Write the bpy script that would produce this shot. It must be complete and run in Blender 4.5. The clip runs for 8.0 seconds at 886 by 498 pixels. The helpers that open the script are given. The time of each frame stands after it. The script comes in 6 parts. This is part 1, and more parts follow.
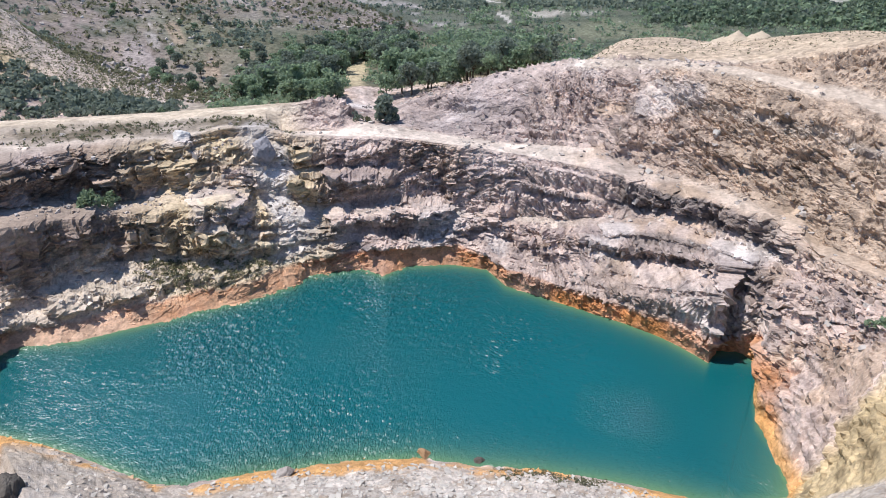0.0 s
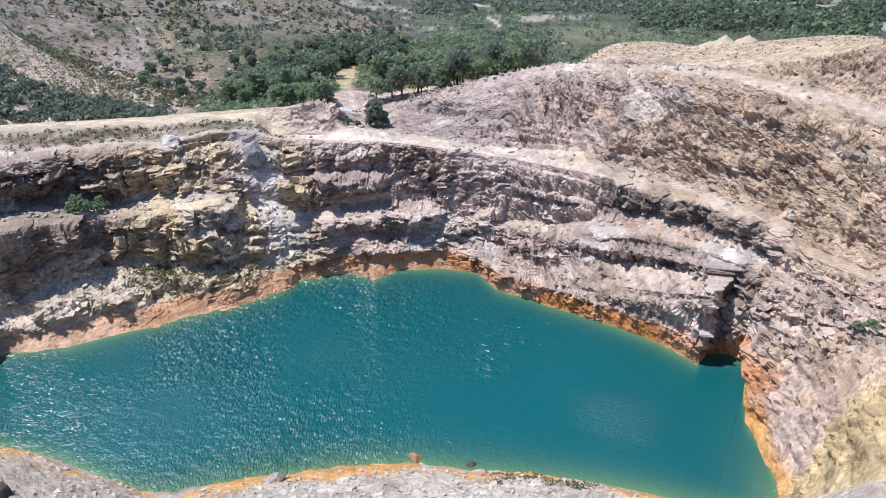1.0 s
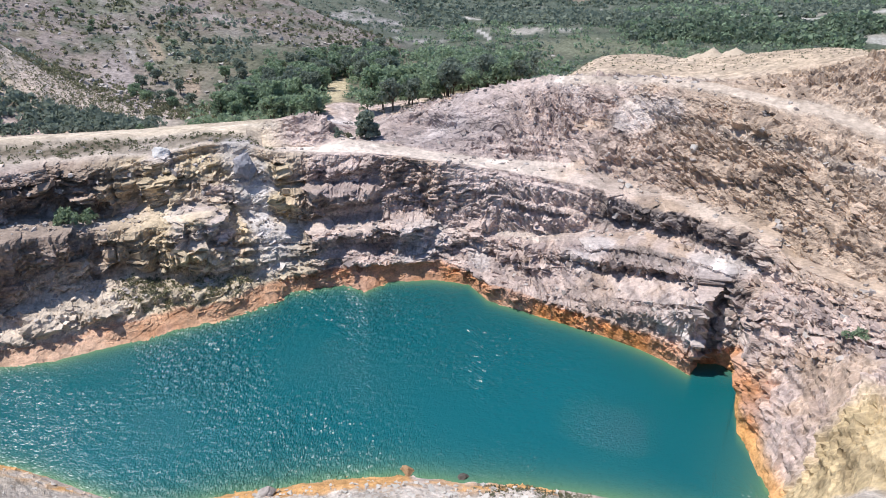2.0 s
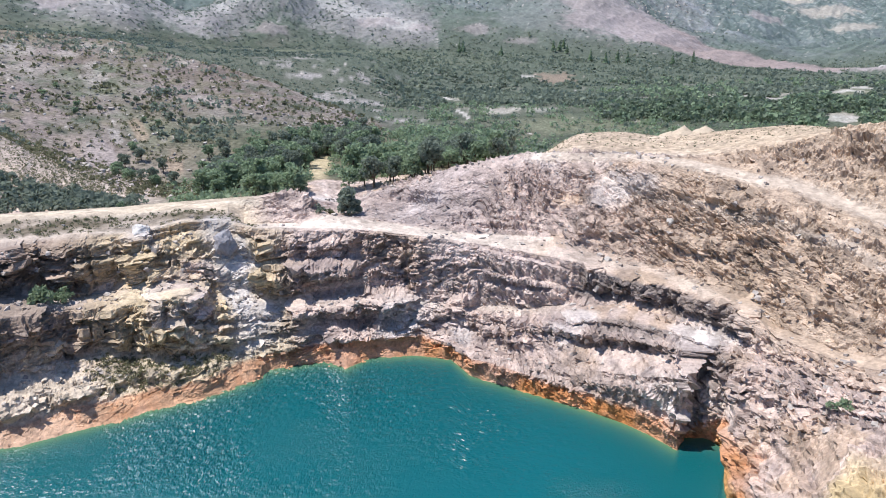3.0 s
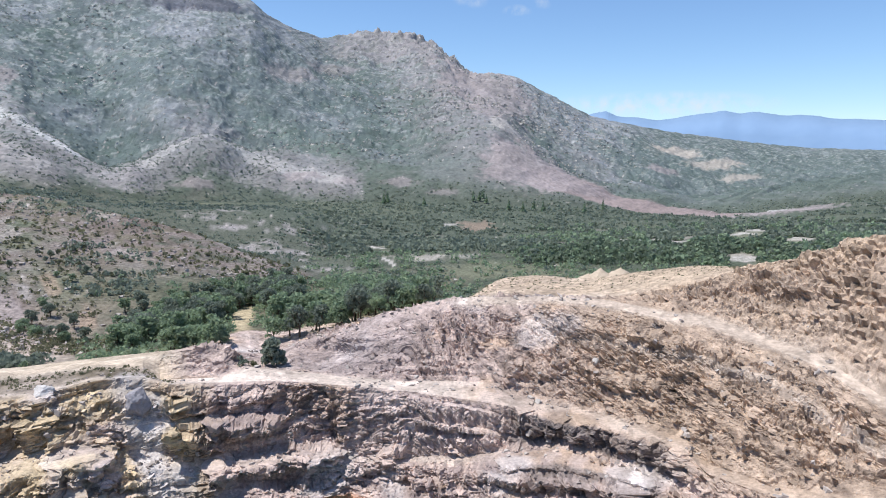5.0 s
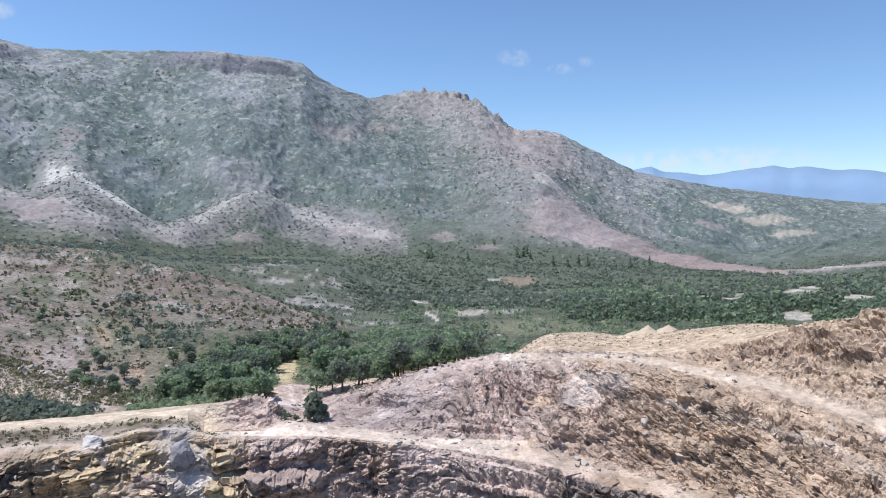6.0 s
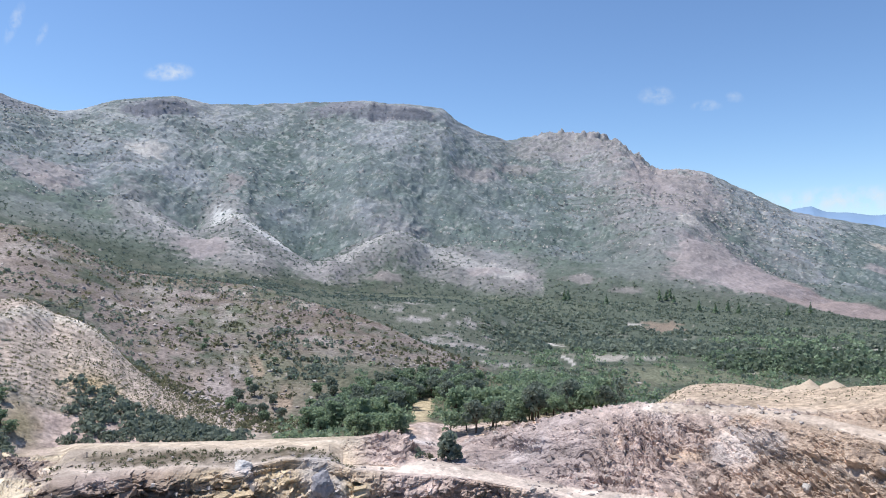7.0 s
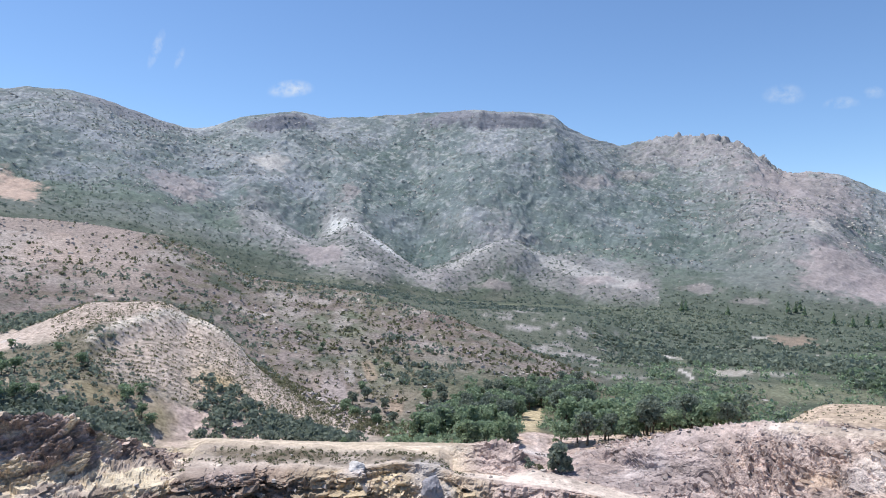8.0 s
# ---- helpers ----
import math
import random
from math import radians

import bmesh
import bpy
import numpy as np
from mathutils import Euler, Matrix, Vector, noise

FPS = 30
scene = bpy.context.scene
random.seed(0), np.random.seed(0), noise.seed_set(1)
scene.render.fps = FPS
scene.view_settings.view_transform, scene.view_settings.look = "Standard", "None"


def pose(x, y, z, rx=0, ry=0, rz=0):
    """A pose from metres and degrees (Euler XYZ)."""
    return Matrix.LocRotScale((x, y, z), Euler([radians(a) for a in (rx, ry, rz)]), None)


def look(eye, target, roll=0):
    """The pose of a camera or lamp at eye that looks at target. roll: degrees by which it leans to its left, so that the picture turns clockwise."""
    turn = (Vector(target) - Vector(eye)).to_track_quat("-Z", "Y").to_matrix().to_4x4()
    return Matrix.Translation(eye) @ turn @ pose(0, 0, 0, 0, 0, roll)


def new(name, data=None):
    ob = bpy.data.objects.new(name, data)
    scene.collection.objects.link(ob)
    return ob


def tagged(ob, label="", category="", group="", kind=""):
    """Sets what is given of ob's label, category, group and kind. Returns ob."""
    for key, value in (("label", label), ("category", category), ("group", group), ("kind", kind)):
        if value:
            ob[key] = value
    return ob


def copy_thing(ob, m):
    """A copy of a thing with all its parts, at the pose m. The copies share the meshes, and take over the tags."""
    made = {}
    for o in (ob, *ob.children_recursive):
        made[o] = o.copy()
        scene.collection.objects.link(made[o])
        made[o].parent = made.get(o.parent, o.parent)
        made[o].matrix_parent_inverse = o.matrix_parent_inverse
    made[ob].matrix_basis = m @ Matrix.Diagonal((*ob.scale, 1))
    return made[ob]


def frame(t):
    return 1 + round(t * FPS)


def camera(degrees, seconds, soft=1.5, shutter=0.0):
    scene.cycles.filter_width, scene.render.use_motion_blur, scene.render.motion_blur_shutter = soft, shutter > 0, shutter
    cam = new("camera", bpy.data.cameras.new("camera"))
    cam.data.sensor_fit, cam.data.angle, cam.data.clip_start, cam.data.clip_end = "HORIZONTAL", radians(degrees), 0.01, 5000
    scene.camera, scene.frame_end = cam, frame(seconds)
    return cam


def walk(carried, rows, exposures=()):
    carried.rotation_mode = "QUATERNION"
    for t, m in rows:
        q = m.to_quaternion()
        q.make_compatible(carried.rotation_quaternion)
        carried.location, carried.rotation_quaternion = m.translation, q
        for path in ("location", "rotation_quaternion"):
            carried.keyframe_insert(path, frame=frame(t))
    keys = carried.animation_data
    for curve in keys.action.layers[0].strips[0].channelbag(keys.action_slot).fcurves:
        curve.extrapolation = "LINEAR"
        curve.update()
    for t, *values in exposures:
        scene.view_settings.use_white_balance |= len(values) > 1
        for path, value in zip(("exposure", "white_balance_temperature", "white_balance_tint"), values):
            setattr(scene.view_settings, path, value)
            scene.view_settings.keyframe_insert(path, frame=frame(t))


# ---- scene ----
# A flooded quarry below a mountain range; the camera hovers over the near bank, tilts up and pans.
HOVER = 52.0                      # height of the eye over the lake
cam = camera(66.7, 8.0, soft=1.0)
# seconds, bearing (degrees to the left), pitch, roll
ROWS = [
    (0.0, 0.0, -28.0, 0.0), (0.5, -0.46, -27.81, 0.09), (1.0, -0.89, -27.67, 0.18), (1.65, -1.43, -27.3, 0.28),
    (2.3, -2.02, -25.47, 0.38), (2.5, -2.26, -24.17, 0.39), (3.0, -3.38, -20.34, 0.43), (3.5, -6.16, -16.9, 0.43),
    (4.0, -8.13, -13.87, 0.42), (4.5, -9.12, -10.69, 0.31), (4.7, -9.44, -9.45, 0.27), (5.25, -9.65, -6.75, 0.15),
    (5.8, -7.53, -4.29, 0.13), (6.0, -5.9, -3.26, 0.18), (6.5, -0.26, -1.0, 0.41), (7.0, 5.67, 0.14, 0.62),
    (7.5, 10.42, 0.61, 0.72), (8.0, 14.97, 0.7, 0.77),
]
walk(cam, [(t, pose(0, 0, HOVER, 0, 0, yaw) @ pose(0, 0, 0, 90 + pitch) @ pose(0, 0, 0, 0, 0, roll)) for t, yaw, pitch, roll in ROWS],
     exposures=[(0.0, 0.1), (1.2, 0.1), (2.5, 0.2), (3.0, 0.25), (4.5, 0.13), (6.0, 0.06), (8.0, 0.1)])

# ---- light ----
SUN_BEARING, SUN_HEIGHT = 84.0, 66.0
world = bpy.data.worlds.new("sky")
scene.world = world
world.use_nodes = True
wt = world.node_tree
sky = wt.nodes.new("ShaderNodeTexSky")
sky.sky_type, sky.sun_disc = "NISHITA", False
sky.sun_elevation, sky.sun_rotation = radians(SUN_HEIGHT), radians(-SUN_BEARING)
sky.altitude, sky.air_density, sky.dust_density, sky.ozone_density = 900, 1.0, 0.1, 7.0
wt.links.new(sky.outputs[0], wt.nodes["Background"].inputs[0])
wt.nodes["Background"].inputs[1].default_value = 0.15
sun = new("sun", bpy.data.lights.new("sun", "SUN"))
sun.data.energy, sun.data.angle, sun.data.color = 4.9, radians(0.5), (1.0, 0.97, 0.945)
sun_way = Vector((-math.sin(radians(SUN_BEARING)) * math.cos(radians(SUN_HEIGHT)), math.cos(radians(SUN_BEARING)) * math.cos(radians(SUN_HEIGHT)), math.sin(radians(SUN_HEIGHT))))
sun.matrix_basis = look(sun_way * 200, (0, 0, 0))


# ---- materials ----
def material(name, rough=0.9, spec=0.2):
    m = bpy.data.materials.new(name)
    m.use_nodes = True
    b = m.node_tree.nodes["Principled BSDF"]
    b.inputs["Roughness"].default_value, b.inputs["Specular IOR Level"].default_value = rough, spec
    return m, m.node_tree, b


def node(nt, kind, **values):
    n = nt.nodes.new("ShaderNode" + kind)
    for key, v in values.items():
        n.inputs[key.replace("_", " ")].default_value = v
    return n


def earth_material(name, grain, relief, rough=0.95, joints=0, mottle=0.28):
    """Colour from the surface's own tone, with grain at two scales and fine relief."""
    m, nt, b = material(name, rough, 0.1)
    tone = nt.nodes.new("ShaderNodeAttribute")
    tone.attribute_name = "tone"
    co = nt.nodes.new("ShaderNodeTexCoord")
    fine = node(nt, "TexNoise", Scale=1.0 / grain, Detail=6.0, Roughness=0.65)
    broad = node(nt, "TexNoise", Scale=0.12 / grain, Detail=4.0, Roughness=0.6)
    for n in (fine, broad):
        nt.links.new(co.outputs["Object"], n.inputs["Vector"])
    ramp = nt.nodes.new("ShaderNodeMapRange")
    ramp.inputs[1].default_value, ramp.inputs[2].default_value, ramp.inputs[3].default_value, ramp.inputs[4].default_value = 0.3, 0.7, 1 - mottle, 1 + mottle
    nt.links.new(fine.outputs[0], ramp.inputs[0])
    ramp2 = nt.nodes.new("ShaderNodeMapRange")
    ramp2.inputs[1].default_value, ramp2.inputs[2].default_value, ramp2.inputs[3].default_value, ramp2.inputs[4].default_value = 0.3, 0.7, 0.85, 1.15
    nt.links.new(broad.outputs[0], ramp2.inputs[0])
    mul = nt.nodes.new("ShaderNodeMath")
    mul.operation = "MULTIPLY"
    nt.links.new(ramp.outputs[0], mul.inputs[0])
    nt.links.new(ramp2.outputs[0], mul.inputs[1])
    mix = nt.nodes.new("ShaderNodeVectorMath")
    mix.operation = "SCALE"
    nt.links.new(tone.outputs["Color"], mix.inputs[0])
    nt.links.new(mul.outputs[0], mix.inputs["Scale"])
    nt.links.new(mix.outputs[0], b.inputs["Base Color"])
    bump = node(nt, "Bump", Strength=0.6, Distance=relief)
    nt.links.new(fine.outputs[0], bump.inputs["Height"])
    if joints:
        lay = nt.nodes.new("ShaderNodeMapping")
        lay.inputs["Rotation"].default_value = (0, radians(-22), 0)
        lay.inputs["Scale"].default_value = (0.55 * joints, 0.7 * joints, 1.5 * joints)
        bent = node(nt, "TexNoise", Scale=0.5, Detail=3.0)
        nt.links.new(co.outputs["Object"], bent.inputs["Vector"])
        shift = nt.nodes.new("ShaderNodeVectorMath")
        shift.operation = "MULTIPLY_ADD"
        shift.inputs[1].default_value = (1.6, 1.6, 1.6)
        nt.links.new(bent.outputs["Color"], shift.inputs[0])
        nt.links.new(co.outputs["Object"], shift.inputs[2])
        nt.links.new(shift.outputs[0], lay.inputs["Vector"])
        cracks = nt.nodes.new("ShaderNodeTexVoronoi")
        cracks.feature = "DISTANCE_TO_EDGE"
        nt.links.new(lay.outputs[0], cracks.inputs["Vector"])
        open_ = nt.nodes.new("ShaderNodeMapRange")
        open_.inputs[1].default_value, open_.inputs[2].default_value = 0.0, 0.09
        nt.links.new(cracks.outputs["Distance"], open_.inputs[0])
        deep_ = node(nt, "Bump", Strength=0.3, Distance=0.1)
        nt.links.new(open_.outputs[0], deep_.inputs["Height"])
        nt.links.new(deep_.outputs[0], bump.inputs["Normal"])
    nt.links.new(bump.outputs[0], b.inputs["Normal"])
    return m


ROCK = earth_material("quarried_rock", 0.5, 0.3, joints=1.0)
SLAB = earth_material("broken_slabs", 0.35, 0.12)
DIRT = earth_material("dry_earth", 0.8, 0.15)
SCRUB = earth_material("scrub_hillside", 1.3, 0.7, mottle=0.5)
FELL = earth_material("hazed_mountain_rock", 6.0, 3.0, mottle=0.25)


def leaf_material(name, dark, light):
    m, nt, b = material(name, 0.6, 0.25)
    geo = nt.nodes.new("ShaderNodeNewGeometry")
    info = nt.nodes.new("ShaderNodeObjectInfo")
    ramp = nt.nodes.new("ShaderNodeValToRGB")
    ramp.color_ramp.elements[0].color, ramp.color_ramp.elements[1].color = (*dark, 1), (*light, 1)
    mixer = nt.nodes.new("ShaderNodeMath")
    mixer.operation = "MULTIPLY_ADD"
    mixer.inputs[1].default_value = 0.65
    half = nt.nodes.new("ShaderNodeMath")
    half.operation = "MULTIPLY"
    half.inputs[1].default_value = 0.35
    nt.links.new(info.outputs["Random"], half.inputs[0])
    nt.links.new(geo.outputs["Random Per Island"], mixer.inputs[0])
    nt.links.new(half.outputs[0], mixer.inputs[2])
    nt.links.new(mixer.outputs[0], ramp.inputs[0])
    nt.links.new(ramp.outputs[0], b.inputs["Base Color"])
    thin = nt.nodes.new("ShaderNodeBsdfTranslucent")
    nt.links.new(ramp.outputs[0], thin.inputs["Color"])
    both = nt.nodes.new("ShaderNodeMixShader")
    both.inputs[0].default_value = 0.5
    nt.links.new(b.outputs[0], both.inputs[1])
    nt.links.new(thin.outputs[0], both.inputs[2])
    nt.links.new(both.outputs[0], nt.nodes["Material Output"].inputs["Surface"])
    return m


LEAF = leaf_material("tree_leaves", (0.145, 0.2, 0.125), (0.355, 0.45, 0.28))
LEAF_GREY = leaf_material("grey_green_leaves", (0.14, 0.172, 0.13), (0.29, 0.335, 0.265))
# far scrub and valley leaves are greyer and bluer, haze mixed in
LEAF_FAR = leaf_material("far_scrub_leaves", (0.13, 0.165, 0.135), (0.25, 0.30, 0.25))
LEAF_VALLEY = leaf_material("valley_scrub_leaves", (0.165, 0.198, 0.148), (0.35, 0.395, 0.30))
LEAF_DEEP = leaf_material("dark_wood_leaves", (0.09, 0.125, 0.083), (0.24, 0.30, 0.195))
LEAF_DRY = leaf_material("scrub_leaves", (0.12, 0.13, 0.075), (0.27, 0.26, 0.16))
BARK, nt, b = material("bark", 0.9)
n = node(nt, "TexNoise", Scale=6.0, Detail=5.0)
r = nt.nodes.new("ShaderNodeValToRGB")
r.color_ramp.elements[0].color, r.color_ramp.elements[1].color = (0.06, 0.045, 0.03, 1), (0.2, 0.16, 0.12, 1)
nt.links.new(n.outputs[0], r.inputs[0])
nt.links.new(r.outputs[0], b.inputs["Base Color"])

WATER, nt, b = material("lake_water", 0.26, 1.0)
tone = nt.nodes.new("ShaderNodeAttribute")
tone.attribute_name = "tone"
nt.links.new(tone.outputs["Color"], b.inputs["Base Color"])
b.inputs["IOR"].default_value = 1.33
co = nt.nodes.new("ShaderNodeTexCoord")
small = node(nt, "TexNoise", Scale=3.6, Detail=3.0, Roughness=0.65)
nt.links.new(co.outputs["Object"], small.inputs["Vector"])
gusts = node(nt, "TexNoise", Scale=0.055, Detail=3.0, Roughness=0.55)
nt.links.new(co.outputs["Object"], gusts.inputs["Vector"])
span = nt.nodes.new("ShaderNodeMapRange")
span.inputs[1].default_value, span.inputs[2].default_value, span.inputs[3].default_value, span.inputs[4].default_value = 0.36, 0.6, 0.5, 1.3
nt.links.new(gusts.outputs[0], span.inputs[0])
# a wind-ruffled patch near the right-hand shore
ruffle = nt.nodes.new("ShaderNodeVectorMath")
ruffle.operation = "DISTANCE"
ruffle.inputs[1].default_value = (20.5, 58.5, 0.0)
wide = nt.nodes.new("ShaderNodeMapRange")
wide.inputs[1].default_value, wide.inputs[2].default_value, wide.inputs[3].default_value, wide.inputs[4].default_value = 2.0, 7.5, 1.2, 0.0
nt.links.new(co.outputs["Object"], ruffle.inputs[0])
nt.links.new(ruffle.outputs["Value"], wide.inputs[0])
torn = nt.nodes.new("ShaderNodeMath")
torn.operation = "MULTIPLY"
nt.links.new(wide.outputs[0], torn.inputs[0])
nt.links.new(gusts.outputs[0], torn.inputs[1])
# ripples are steepened on the left half, so that the sun glints there
axes_ = nt.nodes.new("ShaderNodeSeparateXYZ")
nt.links.new(co.outputs["Object"], axes_.inputs[0])
left_chop = nt.nodes.new("ShaderNodeMapRange")
left_chop.inputs[1].default_value, left_chop.inputs[2].default_value, left_chop.inputs[3].default_value, left_chop.inputs[4].default_value = 22.0, -10.0, 0.3, 0.55
nt.links.new(axes_.outputs["X"], left_chop.inputs[0])
blown = nt.nodes.new("ShaderNodeMath")
blown.operation = "MULTIPLY"
nt.links.new(span.outputs[0], blown.inputs[0])
nt.links.new(left_chop.outputs[0], blown.inputs[1])
force = nt.nodes.new("ShaderNodeMath")
force.operation = "ADD"
nt.links.new(blown.outputs[0], force.inputs[0])
nt.links.new(torn.outputs[0], force.inputs[1])
lift_ = nt.nodes.new("ShaderNodeMath")
lift_.operation = "MULTIPLY"
nt.links.new(small.outputs[0], lift_.inputs[0])
nt.links.new(force.outputs[0], lift_.inputs[1])
bump = node(nt, "Bump", Strength=1.0, Distance=0.16)
nt.links.new(lift_.outputs[0], bump.inputs["Height"])
nt.links.new(bump.outputs[0], b.inputs["Normal"])

# the blue of the air in between is painted into the rock colour
HAZE, nt, b = material("hazed_far_range", 1.0, 0.0)
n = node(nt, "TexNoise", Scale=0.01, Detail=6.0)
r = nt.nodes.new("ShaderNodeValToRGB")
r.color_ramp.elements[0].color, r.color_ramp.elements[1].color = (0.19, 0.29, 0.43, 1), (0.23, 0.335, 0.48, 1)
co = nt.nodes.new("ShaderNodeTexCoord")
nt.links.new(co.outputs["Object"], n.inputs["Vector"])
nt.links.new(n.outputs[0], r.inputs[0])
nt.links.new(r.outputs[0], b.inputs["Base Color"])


# ---- noise over many points ----
def hashed(ix, iy, iz, seed):
    h = (ix.astype(np.uint32) * np.uint32(374761393) + iy.astype(np.uint32) * np.uint32(668265263)
         + iz.astype(np.uint32) * np.uint32(2147483647) + np.uint32(seed * 362437 % 4294967295))
    h = (h ^ (h >> np.uint32(13))) * np.uint32(1274126177)
    h = (h ^ (h >> np.uint32(16))) * np.uint32(2246822519)
    return ((h ^ (h >> np.uint32(15))) & np.uint32(0xFFFFFF)).astype(np.float32) / np.float32(0xFFFFFF)


def value_noise(p, seed=0):
    """Smooth noise from -1 to 1 at points p (n, 3)."""
    i = np.floor(p).astype(np.int64)
    f = (p - i).astype(np.float32)
    w = f * f * f * (f * (f * 6 - 15) + 10)
    total = np.zeros(len(p), np.float32)
    for dx in (0, 1):
        wx = w[:, 0] if dx else 1 - w[:, 0]
        for dy in (0, 1):
            wy = wx * (w[:, 1] if dy else 1 - w[:, 1])
            for dz in (0, 1):
                wz = wy * (w[:, 2] if dz else 1 - w[:, 2])
                total += wz * hashed(i[:, 0] + dx, i[:, 1] + dy, i[:, 2] + dz, seed)
    return total * 2 - 1


def fractal(p, octaves=4, seed=0, gain=0.5, ridged=False):
    total, amp, norm = np.zeros(len(p), np.float32), 1.0, 0.0
    q = p.copy()
    for k in range(octaves):
        v = value_noise(q, seed + k)
        total += amp * (1 - 2 * np.abs(v) if ridged else v)
        norm += amp
        q, amp = q * 2.03 + 17.3, amp * gain
    return total / norm


def blocks(p, seed=0, lean=0.9):
    """Broken rock: each cell is a tilted facet with an offset of its own; also gives the cell's random value and the crack's nearness."""
    i = np.floor(p).astype(np.int64)
    best, second = np.full(len(p), 9.0, np.float32), np.full(len(p), 9.0, np.float32)
    face, rnd = np.zeros(len(p), np.float32), np.zeros(len(p), np.float32)
    for dx in (-1, 0, 1):
        for dy in (-1, 0, 1):
            for dz in (-1, 0, 1):
                c = i + (dx, dy, dz)
                a, b2, c2 = (hashed(c[:, 0], c[:, 1], c[:, 2], seed + k) for k in (1, 2, 3))
                ox, oy, oz = c[:, 0] + a - p[:, 0], c[:, 1] + b2 - p[:, 1], c[:, 2] + c2 - p[:, 2]
                d = (ox * ox + oy * oy + oz * oz).astype(np.float32)
                near = d < best
                second = np.where(near, best, np.minimum(second, d))
                best = np.where(near, d, best)
                v = (a - 0.5) + lean * (ox * (b2 - 0.5) + oy * (c2 - 0.5) + oz * (a - 0.5))
                face, rnd = np.where(near, v, face), np.where(near, b2, rnd)
    return face.astype(np.float32), rnd, np.sqrt(second) - np.sqrt(best)


def smooth(a, b, x):
    t = np.clip((x - a) / (b - a), 0, 1)
    return t * t * (3 - 2 * t)


# ---- break lines traced to fit the camera's view: bearing (degrees to the left of north), assumed distance, height ----
def breakline(*rows):
    return np.array(rows).T


bank_foot = breakline(
    (-180, 22, 26), (-60, 22, 34), (-36, 26, 24), (-25, 26, 16), (0, 24, 18), (30, 24, 18), (45, 26, 24), (60, 24, 30), (180, 22, 26))
near_shore = breakline(
    (-180, 30, 26), (-60, 38, 26), (-50, 42, 20), (-42.2, 46, 16.1), (-37.4, 51, 6.5), (-35.7, 57.1, 0), (-31.7, 53, 0), (-27.9, 52.2, 0), (-14, 50.8,
    0), (-4.3, 50.5, 0), (2.2, 51.5, 0), (16.9, 52.3, 0), (28, 54, 0), (31, 55.8, 0), (33.9, 60.2, 0), (41.2, 72.7, 0), (44, 60, 1), (52, 50, 10),
    (62, 42, 20), (180, 30, 26))
lake_bed = breakline(
    (-180, 36, 26), (-60, 48, 25), (-40.7, 53, 15.7), (-35.9, 57.6, 0), (-35, 58, -1), (-31.2, 63.5, -3), (-20, 64, -4), (0, 70, -4), (20, 68, -4),
    (40, 68, -3), (45, 70, 2), (62, 50, 22), (180, 36, 26))
far_shore = breakline(
    (-180, 42, 26), (-60, 49.5, 25.5), (-39.5, 61, 15), (-36.3, 58.4, 0.8), (-35, 59.4, 0), (-33.2, 64, 0), (-31.4, 67, 0), (-30.5, 72, 0), (-30.2,
    78.7, 0), (-28.1, 79.3, -0), (-26.4, 78.1, 0), (-26.1, 75.2, 0), (-22.1, 78.1, 0), (-11.6, 83, 0), (-6.2, 86.5, 0), (-4.2, 91.3, 0), (-0.9, 92.5,
    0), (3.5, 92.3, 0), (5.8, 89.4, -0), (7.9, 92.1, 0), (13.1, 91.3, 0), (14.5, 88.8, 0), (18.8, 86.7, 0), (26, 85.8, 0), (33.4, 86.4, 0), (38.2,
    89.9, 0), (39.2, 88.9, 0), (41, 84, 1), (47, 82, 6), (55, 74, 16), (64, 60, 24), (180, 42, 26))
stain_top = breakline(
    (-180, 44, 26), (-60, 51, 25.5), (-38.9, 66, 14.6), (-34.8, 69, 8.5), (-32.2, 71, 6.3), (-27.8, 78, 2.6), (-26.5, 79.4, 0.6), (-26.2, 75.9,
    2.7), (-25.4, 76.1, 3.2), (-17.5, 79.8, 2.6), (-6.4, 86.2, 2.6), (-3.6, 92, 2.6), (-0.9, 95, 2.6), (4.6, 94.5, 2.6), (14.3, 91.8, 2.1),
    (19.1, 88.9, 2.0), (30.2, 89.9, 1.3), (33, 88.8, 1.3), (38.6, 91.9, 1.4), (41, 87.0, 3.5), (47, 85, 8), (55, 77, 18), (64, 64, 25), (180, 44,
    26))
toe = breakline(
    (-180, 46, 27), (-60, 53, 26), (-38.5, 69, 14.4), (-34.2, 73, 9.5), (-31.3, 76, 8.7), (-29.7, 77, 5), (-27.9, 80.5, 2.5), (-26.6, 80.5, 3.6), (-26.2, 77, 9.5), (-22.2,
    79.5, 7.0), (-17.1, 84.5, 4), (-15, 86, 4.1), (-9.6, 89, 2.6), (-6.3, 91, 2.8), (-0.9, 97, 3.4), (3.4, 96, 3.4), (7.7, 96, 4.1), (14.1, 94, 3.6),
    (16.2, 93, 3.2), (19.2, 94, 3.5), (25, 95, 3.3), (29.5, 96, 3.8), (33.5, 97, 5.4), (36.4, 95, 3.7), (47, 88, 9), (55, 80, 17), (64, 66, 26), (180,
    46, 27))
bench_edge = breakline(
    (-180, 48, 27), (-60, 55, 26), (-38.2, 71, 14.8), (-33.3, 77, 12.1), (-29.4, 82, 11.8), (-21.3, 90, 10.6), (-10.4, 94, 6.7), (-7.2, 96, 6.9),
    (10.2, 98.1, 7.3), (14.2, 97.5, 8.5), (17.1, 97.9, 9.7), (18.4, 95.4, 12.0), (27.5, 101.3, 10.7), (36.2, 96.8, 14.1), (41, 99.9, 7.6), (47,
    92.4, 9), (55, 83.2, 16.5), (64, 70, 27), (180, 48, 27))
